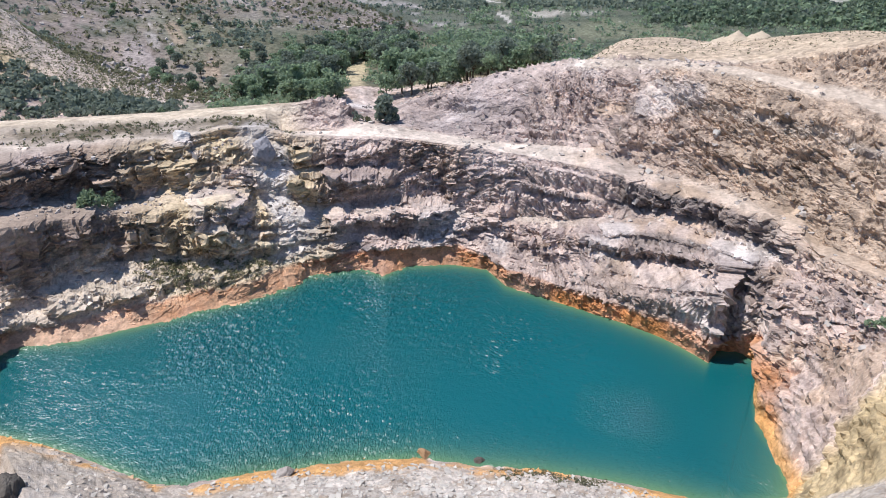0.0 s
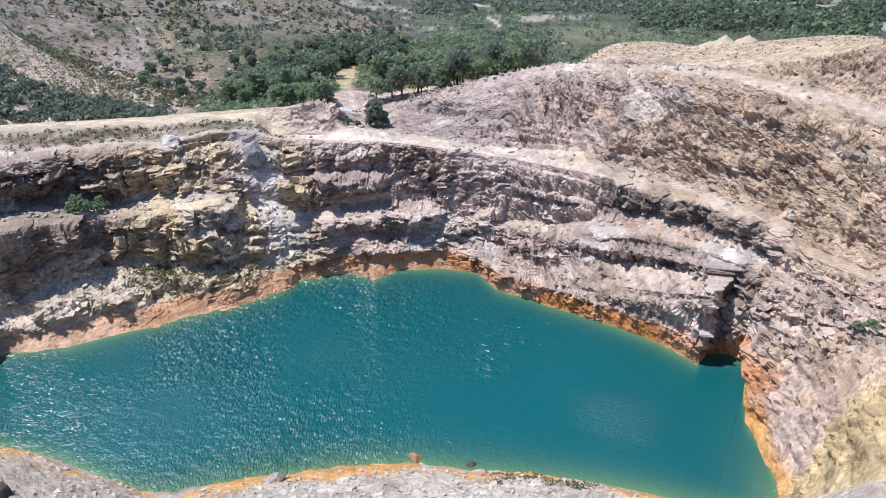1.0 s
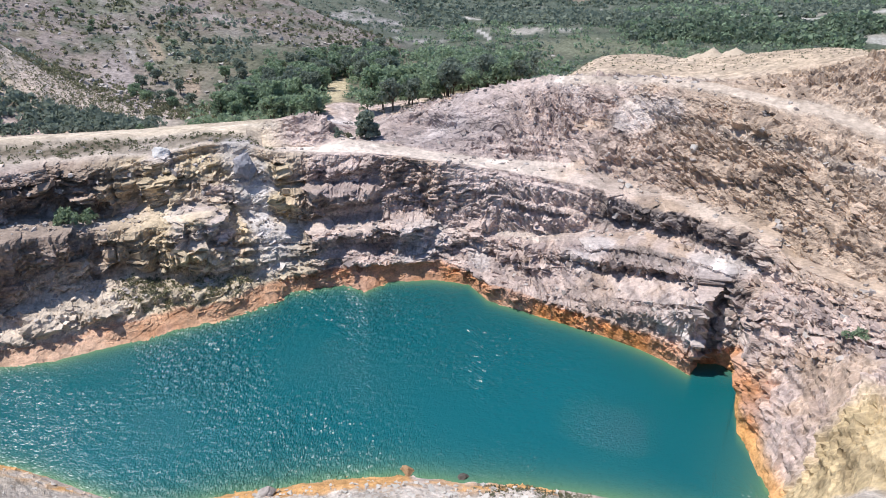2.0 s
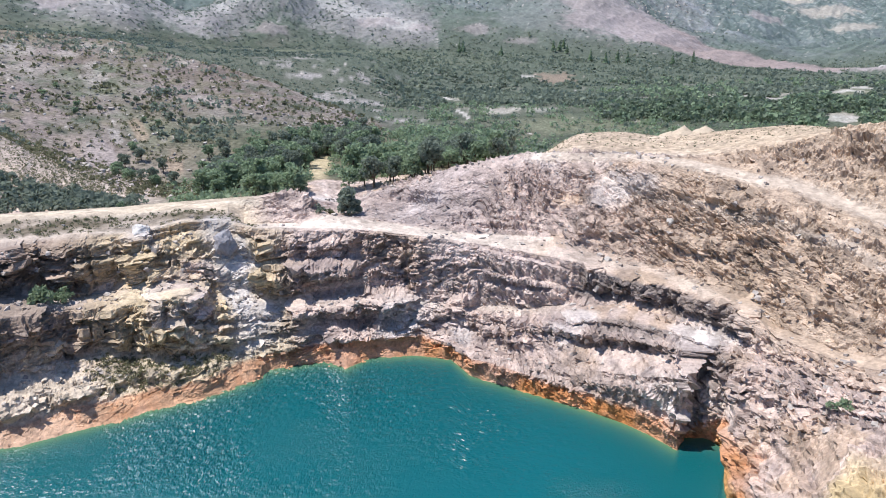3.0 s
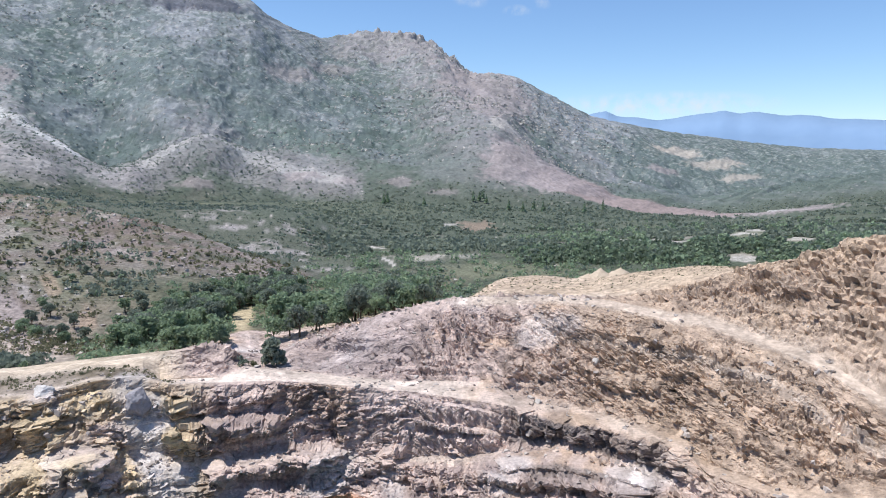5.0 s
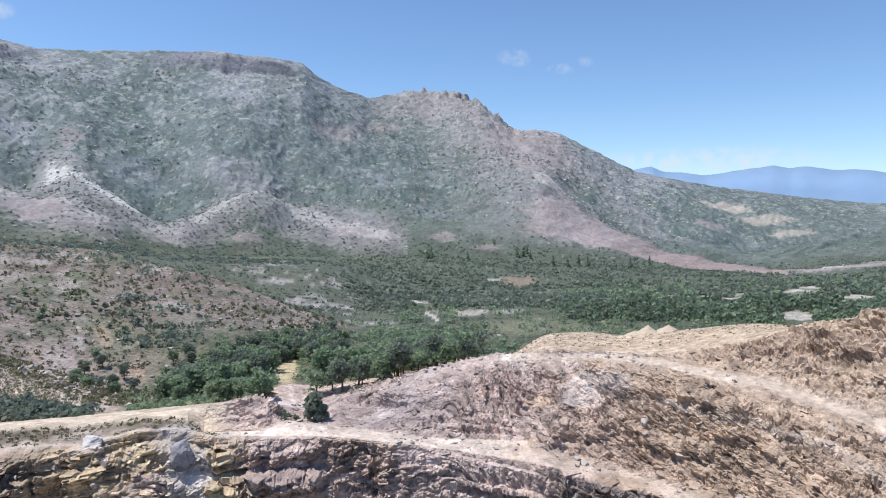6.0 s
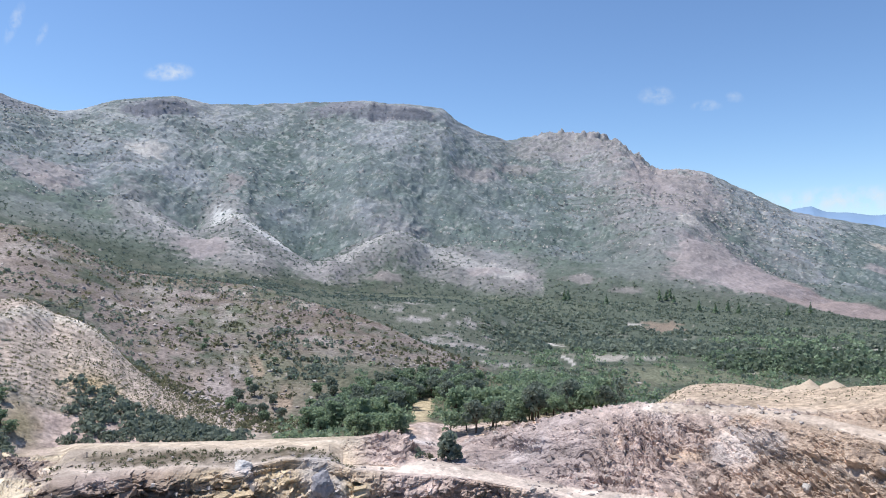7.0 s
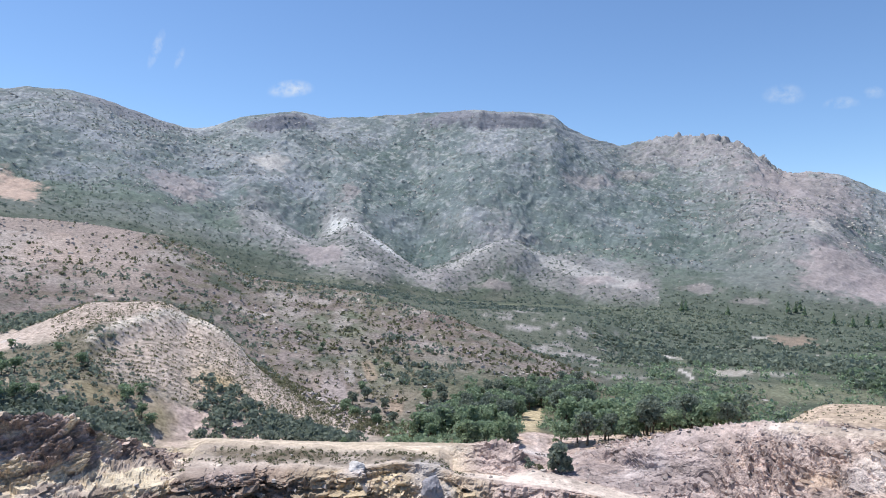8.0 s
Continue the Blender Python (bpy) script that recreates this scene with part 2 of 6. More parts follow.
bench_back = breakline(
    (-180, 50, 27), (-60, 57, 26), (-38, 73, 14.7), (-33.1, 79.5, 12), (-29.3, 85, 11.5), (-21.1, 93.5, 10.3), (-16.3, 95, 9), (-10.3, 96.3,
    6.9), (-7.2, 97, 7.3), (-3.5, 98.2, 6.7), (4.4, 99.3, 7.7), (10.1, 99.9, 7.8), (14.1, 99.3, 8.9), (17, 100.7, 10.1), (18.3, 99.4, 12.0),
    (27.3, 106.3, 10.5), (30.1, 106.3, 12.0), (35.9, 101.8, 13.8), (41, 103.9, 8.4), (47, 95.8, 9.9), (64, 72, 27), (180, 50, 27))
rim = breakline(
    (-180, 52, 28), (-60, 60, 26), (-44.8, 74, 18), (-37.4, 77, 15.5), (-32.4, 83, 14.1), (-29.9, 87, 15.2), (-23, 94, 14.5), (-20.7, 96, 14),
    (4.2, 103, 17.4), (13, 105.7, 17.7), (15.2, 107.6, 18.8), (18.4, 108.4, 19.2), (22.5, 107.8, 18.3), (25.5, 109.3, 18.4), (29.9, 110.4, 18.6),
    (34.8, 107.5, 19.6), (36.8, 108.3, 18.5), (44.5, 105.7, 18.7), (48, 105.7, 19.1), (60, 92, 16), (180, 52, 28))
ledge_back = breakline(
    (-180, 54, 28), (-60, 63, 26.5), (-44.7, 77, 18.2), (-37.2, 80, 15.4), (-32.2, 87, 13.7), (-29.7, 91.5, 15), (-25.2, 95, 14.6), (-22.9, 98.5,
    14.3), (-17.2, 104, 13.4), (-13.7, 105.5, 15.6), (-5.8, 106.5, 15.3), (-0.8, 107.5, 16.1), (7.1, 111, 17.7), (9.1, 108.5, 17), (13.9, 114.6,
    15.8), (15.1, 115.1, 18.3), (18.2, 121, 17.8), (22.6, 125.1, 16.7), (34.2, 130.3, 17.6), (35.1, 119.7, 17.9), (36.8, 118.5, 16.2), (39, 123.1,
    18.8), (40.8, 118.6, 20.3), (42.7, 111.4, 20.4), (44.9, 109.8, 19.9), (48, 109.8, 19.6), (60, 96, 18), (180, 54, 28))
upper_bench = breakline(
    (-180, 58, 28), (-60, 70, 27), (-44.2, 87, 19.8), (-41.6, 90, 20.8), (-35.2, 92, 22), (-28.3, 104, 21), (-24.1, 109, 20.6), (-17.5, 117, 18.2),
    (-15.3, 114, 16.6), (1.2, 124, 15.6), (3.1, 127, 15.8), (4.6, 123, 15.5), (7.8, 117, 16.9), (8.9, 117, 19.2), (10.8, 118, 19.5), (16, 122.3,
    17.8), (22.6, 129.2, 16.1), (34.2, 134.5, 16.9), (35.1, 129.8, 17), (37.2, 129.8, 17.3), (38.5, 129.8, 18.1), (43.1, 116.1, 26.4), (45.7, 115.9,
    28), (48.1, 115.9, 28.2), (60, 102, 26), (180, 58, 28))
track_edge = breakline(
    (-180, 62, 29), (-60, 78, 25), (-43.9, 93, 22.5), (-39.4, 100, 24.5), (-31.1, 113, 25.4), (-29.5, 112, 25.5), (-23.3, 122, 25.3), (-19.1, 128,
    24.5), (-10.2, 135, 21.6), (-0.8, 133, 16.4), (3.1, 131, 15.3), (4.6, 127, 14.8), (8, 121, 17.1), (10.8, 120.9, 18.8), (22.6, 131.3, 15.7), (34.1,
    136.3, 16.7), (35.1, 135.1, 16.2), (38.8, 132.8, 16.6), (43.1, 120.9, 23.7), (48.1, 121.7, 25.4), (60, 106, 26), (180, 62, 29))
track_back = breakline(
    (-180, 66, 29), (-60, 82, 26), (-43.8, 96, 22.9), (-39.3, 103.5, 25.2), (-31, 117, 25.8), (-29.3, 116, 25.9), (-23.2, 127, 25.4), (-19, 132,
    24.5), (-10.1, 139, 22.2), (-4.6, 138, 19), (-0.8, 135, 16.5), (3.1, 133, 14.9), (4.6, 130, 14.4), (8, 124, 16.6), (10.8, 124, 17.9), (22.6,
    134.6, 15), (34.1, 139.8, 15.8), (35.2, 138.6, 15.5), (38.9, 137.5, 16.1), (43.1, 125.1, 22.9), (48.1, 125.9, 24.7), (60, 110, 26), (180, 66, 29))
crest = breakline(
    (-180, 72, 29), (-60, 100, 50), (-42.6, 113, 41.1), (-40.3, 117, 39), (-37.5, 122, 35.9), (-34.8, 126, 33.8), (-28.7, 134, 27.2), (-24.3, 139,
    23.5), (-15.8, 143, 21.7), (-12.4, 144, 20.5), (-9.4, 143, 19.1), (-5.5, 141, 19.2), (-0.8, 138, 16.1), (3.1, 136, 14.3), (4.6, 134, 13.7), (10.8,
    128.9, 16.4), (22.5, 137.7, 14.4), (28.6, 142.6, 13.9), (34.1, 142.6, 15.3), (35.2, 140.3, 15.3), (38.9, 140.3, 16.4), (43.1, 129.8, 22.8), (48.1,
    129.5, 24.8), (60, 115, 28), (180, 72, 29))
plateau = breakline(
    (-180, 90, 28), (-60, 140, 50), (-42.7, 140, 35), (-36.8, 152, 29.2), (-30.7, 172, 26), (-21.4, 169, 21.6), (-17.7, 168, 22.4), (-14.3, 165,
    21.8), (-12.4, 156, 19.2), (-9.4, 150, 17.8), (4.7, 140, 14.3), (7, 138, 16.4), (12.5, 136.3, 13.5), (23.5, 143.5, 12.4), (35.2, 145.6, 14.7),
    (40.9, 141.8, 21.3), (48.1, 138.8, 28.2), (60, 125, 34), (180, 90, 28))
heap = breakline(
    (-180, 120, 22), (-60, 200, 20), (-40, 205, 8), (-20, 205, 7), (0, 185, 10), (8, 170, 11.5), (17.8, 151.4, 10.2), (22.6, 160.7, 10.1), (25.4,
    172.5, 12.2), (28.2, 184.8, 16.1), (34, 205.8, 30.5), (35.7, 212.1, 32), (37.4, 218.4, 37.3), (42.5, 214.3, 38), (48.2, 208, 28.7), (60, 200, 30),
    (180, 120, 22))
ravine = breakline(
    (-180, 180, 20), (-60, 260, 16), (-40, 260, 4), (-20, 260, 4), (-5, 235, 5.8), (0.7, 238, 6.3), (4.6, 226, 7.8), (9.2, 205, 8), (17.8, 188, 4.8),
    (21.2, 195, 5.2), (25.9, 215, 9.1), (37.8, 250, 27.6), (42.5, 255, 30.6), (48.2, 255, 31.4), (60, 250, 38), (180, 180, 20))
dark_hill = breakline(
    (-180, 260, 20), (-60, 330, 10), (-42.7, 310, 14), (-28.6, 310, 7.2), (-19.5, 305, 5.8), (-12.3, 290, 6.4), (-2.2, 255, 7.2), (0.7, 250, 5.7),
    (2.7, 257, 7.6), (6.9, 277, 13.4), (11.2, 302, 19.7), (16, 332, 25.3), (21.8, 352, 33.8), (27.4, 372, 37.0), (31, 382, 39.6), (33.7, 392, 50.5),
    (37.1, 402, 61.4), (45.6, 420, 70.2), (48.4, 422, 70.1), (60, 430, 95), (180, 260, 20))
glen = breakline(
    (-180, 330, 18), (-60, 400, 4), (-42.6, 380, 12.7), (-28.5, 380, 5.4), (-12.3, 370, 1.8), (0.7, 330, 3.7), (6.9, 340, 4), (11.2, 360, 9.7), (16,
    390, 17.7), (21.8, 410, 25.2), (27.4, 430, 30.2), (41.1, 470, 60), (48.3, 470, 63.5), (60, 470, 80), (180, 330, 18))
spur = breakline(
    (-180, 400, 16), (-60, 520, 2), (-42.5, 520, 7.3), (-14.7, 460, -5.5), (-4.4, 400, -0.1), (-0.4, 405, 2.9), (0.9, 420, 7.4), (4.6, 445, 14.4),
    (16.1, 475, 17.8), (23.7, 490, 27.3), (31, 500, 33), (37.1, 510, 51.6), (60, 530, 85), (180, 400, 16))
foot = breakline(
    (-180, 700, 20), (-60, 1700, 0), (-42.3, 1600, -26.6), (-37.1, 1300, -31.4), (-32.5, 1050, -29.8), (-28.3, 950, -23.1), (-17, 850, -12.4), (14.1,
    740, 7.2), (28.3, 690, 25.9), (37.1, 650, 52.5), (48.4, 640, 74.4), (60, 650, 110), (180, 700, 20))
shoulder = breakline(
    (-180, 1200, 60), (-60, 2600, 10), (-42.1, 2300, 5.5), (-36.2, 1750, -9.7), (-30.3, 1380, -23.2), (-24.7, 1250, 0.8), (-19.2, 1150, 35.7), (-14.2,
    1120, 76.2), (0.1, 1040, 68.7), (6.6, 1000, 56.9), (9.9, 960, 78.5), (17.1, 940, 40.1), (22.8, 980, 98.8), (24.7, 980, 70.5), (37.2, 1000, 144.6),
    (48.4, 960, 149.6), (60, 960, 190), (180, 1200, 60))
ridge = breakline(
    (-180, 1700, 160), (-60, 3500, 20), (-41.9, 3300, 82.1), (-37.8, 3000, 87.7), (-21.7, 1900, 160), (-19, 1750, 196.9), (-17.4, 1680, 213.8),
    (-15.7, 1660, 238.2), (-13.8, 1650, 246.9), (-11.8, 1700, 246.8), (-9.2, 1950, 346.4), (-6.7, 2000, 394.2), (-3.3, 2000, 400), (0.2, 1900, 359.2),
    (2.5, 1600, 333.4), (4.6, 1500, 340.6), (5.8, 1480, 364.5), (8.6, 1480, 373.1), (12.9, 1480, 377.1), (24.9, 1450, 345.1), (27.6, 1400, 345.1),
    (31.7, 1420, 332.1), (34.3, 1450, 308.7), (36, 1450, 306.4), (38.5, 1420, 315.7), (41.3, 1380, 330.7), (43.9, 1350, 337.1), (46.8, 1350, 334.6),
    (48.5, 1350, 325.7), (60, 1400, 330), (180, 1700, 160))
beyond = breakline(
    (-180, 2300, 60), (-60, 4000, 0), (-42, 4000, -10), (-30, 3400, 60), (-20, 2400, 150), (0, 2300, 220), (30, 2000, 250), (60, 2000, 200), (180,
    2300, 60))
horizon = breakline((-180, 4850, 0), (180, 4850, 0))
under = breakline((-180, 0.02, 29), (180, 0.02, 29))

# lines from near to far; rows of mesh up to the next line
VIEW_LINES = [
    (under, 6), (bank_foot, 46), (near_shore, 24), (lake_bed, 30), (far_shore, 32), (stain_top, 26), (toe, 56), (bench_edge, 12),
    (bench_back, 80), (rim, 14), (ledge_back, 72), (upper_bench, 66), (track_edge, 10), (track_back, 46), (crest, 16), (plateau, 30),
    (heap, 22), (ravine, 48), (dark_hill, 8), (glen, 12), (spur, 24), (foot, 64), (shoulder, 150), (ridge, 8), (beyond, 6), (horizon, 1),
]
FINE = 0.1
rng0 = np.random.default_rng(3)
bearings = np.concatenate([np.arange(-180, -56, 2.0), np.arange(-56, -44, 0.5), np.arange(-44, 54, FINE), np.arange(54, 66, 0.5), np.arange(66, 180.1, 2.0)])
even = np.arange(-180, 180.01, 0.1)


def eased(values, width):
    """Values along all bearings, smoothed over a width in degrees."""
    v = np.interp(even, bearings, values)
    half = int(width * 30)
    kernel = np.exp(-0.5 * (np.arange(-half, half + 1) * 0.1 / width) ** 2)
    v = np.convolve(np.pad(v, half, "edge"), kernel / kernel.sum(), "valid")
    return np.interp(bearings, even, v)


dist, high = [], []
for k, (line, rows) in enumerate(VIEW_LINES):
    d, z = np.interp(bearings, line[0], line[1]), np.interp(bearings, line[0], line[2])
    if 14 <= k <= 24:                       # rounded hills: no creases from line to line
        slope = (z - HOVER) / d
        d = eased(d, 1.2 if k < 18 else 3.0)
        z = HOVER + d * eased(slope, {18: 0.3, 20: 0.4, 23: 0.2}.get(k, 0.6))
    if 11 <= k <= 14:                       # the slope above the ledge road is pulled steeper along the camera's sight lines
        slope = (z - HOVER) / d
        d = dist[10] + (d - dist[10]) * (1 - smooth(4, -3, bearings) * (0.42 - 0.22 * smooth(-28, -38, bearings)) * smooth(-60, -46, bearings))
        z = HOVER + d * slope
    if k and k < 23:
        d = np.maximum(d, dist[-1] + np.where(d < 140, 0.35, 3.0))
    dist.append(d), high.append(z)

# small ledges within the cliff bands: how many, and how strong
talus = 0.5 + 0.5 * fractal(np.stack([bearings * 0.22, bearings * 0, bearings * 0 + 8], -1), 2, 79)      # where rubble lies against the foot
gully = 0.8 * smooth(2.6, 1.2, np.abs(bearings - 15.2))                                                             # the pale chute
broken = np.floor(bearings / 2.7 + 0.4 * np.sin(bearings * 1.3))
jumps = eased(0.6 * (hashed(broken, broken * 0, broken * 0, 6) - 0.5), 0.3)
STEEP = {6: 0.9 * smooth(19, 23, bearings) + (0.75 - 0.45 * smooth(-6, -9, bearings)) * smooth(12, 6, bearings) * smooth(-30, -26, bearings), 8: 0.95 * smooth(20, 24, bearings) + 0.95 * smooth(-13, -17, bearings) * smooth(-31, -27, bearings)}
LEDGES = {5: (1, 0.5), 6: (2, 0.9), 8: (2.5, 0.95), 10: (3, 0.2), 11: (3, 0.15), 13: (3, 0.2)}
# shelves: range of bearings, then share of the band, of its depth and of its height
SHELVES = {
    6: [((9, 21, 0.6), ((0, 0, 0), (0.14, 0.3, 0.07), (0.45, 0.40, 0.47), (0.56, 0.74, 0.52), (0.9, 0.84, 0.95), (1, 1, 1))),
        ((21, 30.5, 0.5), ((0, 0, 0), (0.2, 0.45, 0.14), (0.5, 0.53, 0.5), (0.57, 0.72, 0.53), (0.92, 0.82, 0.96), (1, 1, 1))),
        ((30.5, 46, 0.5), ((0, 0, 0), (0.48, 0.82, 0.42), (0.95, 0.92, 0.97), (1, 1, 1)))],
    8: [((4, 12.6, 0.5), ((0, 0, 0), (0.07, 0.15, 0.04), (0.45, 0.25, 0.5), (0.54, 0.8, 0.54), (0.93, 0.88, 0.97), (1, 1, 1))),
        ((-6, 4, 0.5), ((0, 0, 0), (0.3, 0.3, 0.35), (0.4, 0.5, 0.42), (0.95, 0.9, 0.97), (1, 1, 1))),
        ((12.6, 22, 0.5), ((0, 0, 0), (0.1, 0.25, 0.05), (0.42, 0.34, 0.42), (0.52, 0.64, 0.47), (0.74, 0.7, 0.74), (0.82, 0.92, 0.78), (0.96, 0.96, 0.98), (1, 1, 1))),
        ((22, 46, 0.6), ((0, 0, 0), (0.06, 0.2, 0.03), (0.58, 0.34, 0.62), (0.64, 0.6, 0.65), (0.95, 0.75, 0.97), (1, 1, 1)))],
}
worn = {k: 0.3 + 0.7 * smooth(-0.35, 0.1, fractal(np.stack([bearings * 0.3, bearings * 0, bearings * 0 + k], -1), 2, 83)) for k in (6, 8)}      # where shelves have broken away
sway = fractal(np.stack([bearings * 0.16, bearings * 0, bearings * 0 + 3], -1), 3, 77)
for k in (7, 8):              # the bench steps up and down where the wall has broken away
    high[k] = high[k] + (2.4 * jumps + 0.6 * sway) * smooth(-10, -6, bearings) * smooth(27, 22, bearings)
grid_d, grid_z, grid_band, grid_t = [], [], [], []
for k in range(len(VIEW_LINES) - 1):
    n_rows = VIEW_LINES[k][1]
    for j in range(n_rows):
        t = j / n_rows
        td = tz = t + 0 * bearings
        if k == 1:            # finer towards the water
            t = 1 - (1 - t) ** 2.2
            td = tz = t + 0 * bearings
        if k in LEDGES:
            steps, strength = LEDGES[k]
            lift = 0.8 * sway + 0.37 * k + jumps * smooth(-5, 3, bearings)
            u = steps * t + lift
            whole, rest = np.floor(u), u - np.floor(u)
            env = strength * math.sin(math.pi * t)
            env = env * (1 - 0.85 * gully) if k < 10 else env
            if k >= 10:
                env = env * smooth(13, 10, bearings)
            tz = t + env * ((whole + smooth(0.0, 0.6, rest) - lift) / steps - t)
            td = t + env * ((whole + smooth(0.5, 1.0, rest) - lift) / steps - t)
        if k in (6, 8):       # scree at the foot, a steep face above it
            foot_share = np.where(bearings > 16, (0.2 + 0.5 * talus) if k == 6 else (0.08 + 0.25 * talus), (0.25 if k == 6 else 0.34) + 0 * bearings)
            scree_d = np.where(t < foot_share, 0.93 * t / foot_share, 0.93 + 0.07 * (t - foot_share) / (1 - foot_share))
            scree_z = np.where(t < foot_share, 0.30 * t / foot_share, 0.30 + 0.70 * (t - foot_share) / (1 - foot_share))
            way = STEEP[k]
            td, tz = td * (1 - way) + scree_d * way, tz * (1 - way) + scree_z * way
        if k in SHELVES:      # the left-hand wall: cliffs with narrow shelves between them
            for (b0, b1, soft_), knots in SHELVES[k]:
                way = smooth(b0 - soft_, b0 + soft_, bearings) * smooth(b1 + soft_, b1 - soft_, bearings) * (1 - 0.9 * gully) * worn[k]
                at_t = np.clip(t + (0.2 * sway + 0.45 * jumps) * math.sin(math.pi * t), 0, 1)
                kt, kd, kz = np.array(knots).T
                td, tz = td * (1 - way) + np.interp(at_t, kt, kd) * way, tz * (1 - way) + np.interp(at_t, kt, kz) * way
        grid_d.append(dist[k] + (dist[k + 1] - dist[k]) * td)
        grid_z.append(high[k] + (high[k + 1] - high[k]) * tz)
        grid_band.append(k), grid_t.append(t)
grid_d.append(dist[-1]), grid_z.append(high[-1]), grid_band.append(len(VIEW_LINES) - 1), grid_t.append(0.0)
D, Z = np.array(grid_d), np.array(grid_z)
band, along = np.array(grid_band), np.array(grid_t)
NR, NC = D.shape
AZ = np.broadcast_to(bearings, D.shape)
S = (band + along)[:, None] + 0 * AZ          # place between the lines, 0 under the camera
X, Y = -D * np.sin(np.radians(AZ)), D * np.cos(np.radians(AZ))


def per_line(values):
    """A value for each break line, blended over the bands between."""
    return np.interp(S[:, 0], np.arange(len(values)), values)[:, None]


def normals():
    p = np.stack([X, Y, Z], -1)
    du, dv = np.gradient(p, axis=0), np.gradient(p, axis=1)
    n = np.cross(dv, du)
    n /= np.linalg.norm(n, axis=-1, keepdims=True) + 1e-9
    return n * np.sign(n[..., 2:3] + 1e-6)


front = (S[:, 0] > 1) & (S[:, 0] < 15.2)                       # quarry rows
rows_q = np.where(front)[0]
P = np.stack([X[rows_q], Y[rows_q], Z[rows_q]], -1).reshape(-1, 3)
azq, sq = AZ[rows_q].ravel(), S[rows_q].ravel()
right = smooth(-6, -14, azq)
# cliffs stand between the benches; slopes lie above the ledge road and on the right-hand side
cliff = np.interp(sq, [4, 4.4, 6.7, 7.05, 7.95, 8.2, 8.7, 9.05], [0.5, 0.8, 1, 0.15, 0.15, 1, 1, 0.12])
cliff = cliff * (1 - 0.3 * smooth(-7, -10, azq) * smooth(5.95, 6.0, sq) * smooth(6.4, 6.25, sq)) * (1 - 0.35 * smooth(-17, -19, azq) * smooth(-26, -24, azq) * smooth(6.4, 6.0, sq))
cliff = np.where((sq > 9.05) | (sq < 3.95), 0, cliff) * smooth(-35, -29, azq)
slope = np.interp(sq, [9.9, 10.3, 11.4, 12.1, 12.9, 13.5, 13.8, 14.3, 15.0], [0.05, 1, 1, 0.08, 0.08, 1, 1, 0.3, 0.25]) * (0.06 + 0.94 * smooth(15, 9, azq))
slope = np.maximum(slope, np.where(sq < 9, np.interp(sq, [1.0, 2.2, 3.2, 6.9, 7.05, 7.95, 8.1, 8.95, 9.05], [0.5, 0.5, 1, 1, 0.3, 0.3, 1, 1, 0.2]), 0) * smooth(-29, -34, azq))
slope = np.maximum(slope, 0.9 * smooth(34.6, 36.5, azq) * smooth(11.2, 10.9, sq) * smooth(9.0, 9.3, sq))
bank = smooth(2.1, 1.9, sq) * smooth(-34, -30, azq)
# the beds dip down to the right on the right-hand side, lie flatter on the left
tilt = radians(-34) * right + radians(10) * (1 - right)
c, s_ = np.cos(tilt), np.sin(tilt)
ex, ez = P[:, 0] * c + P[:, 2] * s_, -P[:, 0] * s_ + P[:, 2] * c
warp = fractal(P * 0.16, 3, 9)[:, None]
big = fractal(P * 0.09, 3, 3)
f1, r1, k1 = blocks(np.stack([ex * 0.24, P[:, 1] * 0.24, ez * 0.42], -1) + 0.5 * warp, 5, 0.55)
f2, r2, k2 = blocks(np.stack([ex * 0.75, P[:, 1] * 0.8, ez * 1.5], -1) + 0.8 * warp, 15, 0.45)
fine = fractal(P * 0.9, 3, 31)
ribs = fractal(np.stack([azq * 0.45, sq * 0.25, azq * 0], -1), 4, 23, 0.6, True)
ribs2 = fractal(np.stack([azq * 1.3 + 0.6 * warp[:, 0], sq * 0.5, azq * 0], -1), 2, 24, 0.5, True) * smooth(0.2, 0.45, sq - np.floor(sq))
outcrop = fractal(np.stack([ex * 0.10, P[:, 1] * 0.16, ez * 0.5], -1) + 0.8 * warp, 3, 35, 0.5, True)
stony = smooth(-0.1, 0.4, fractal(P * 0.075, 3, 27) + 0.6 * outcrop)
# parallel beds: sharp-edged steps across the dip, broken along their length
bed = ez * 0.5 + 0.9 * fractal(P * 0.08, 3, 45) + 0.35 * (r1 - 0.5)
bed2 = ez * 1.35 + 1.1 * fractal(P * 0.17, 3, 46) + 0.6 * (r2 - 0.5)
torn1 = smooth(-0.25, 0.3, fractal(np.stack([ex * 0.16, P[:, 1] * 0.2, ez * 0.5], -1), 3, 47))
torn2 = smooth(-0.3, 0.25, fractal(np.stack([ex * 0.4, P[:, 1] * 0.45, ez * 1.2], -1), 3, 48))
beds = 1.2 * torn1 * (bed - np.floor(bed) - 0.4) + 0.6 * torn2 * (bed2 - np.floor(bed2) - 0.4)
f3, r3, k3 = blocks(np.stack([ex * 0.3, P[:, 1] * 0.5, ez * 1.15], -1) + 0.45 * warp, 25, 0.3)      # slabs along the beds
f4, r4, k4 = blocks(np.stack([P[:, 0] * 0.8, P[:, 1] * 0.8, P[:, 2] * 0.2], -1) + 0.4 * warp, 55, 0.5)  # upright columns
f5, r5, k5 = blocks(np.stack([ex * 1.3, P[:, 1] * 1.4, ez * 2.4], -1) + 0.8 * warp, 65, 0.5)            # chips
f6, r6, k6 = blocks(np.stack([ex * 0.5, P[:, 1] * 0.7, ez * 2.3], -1) + 0.5 * warp, 75, 0.25)           # thin slabs
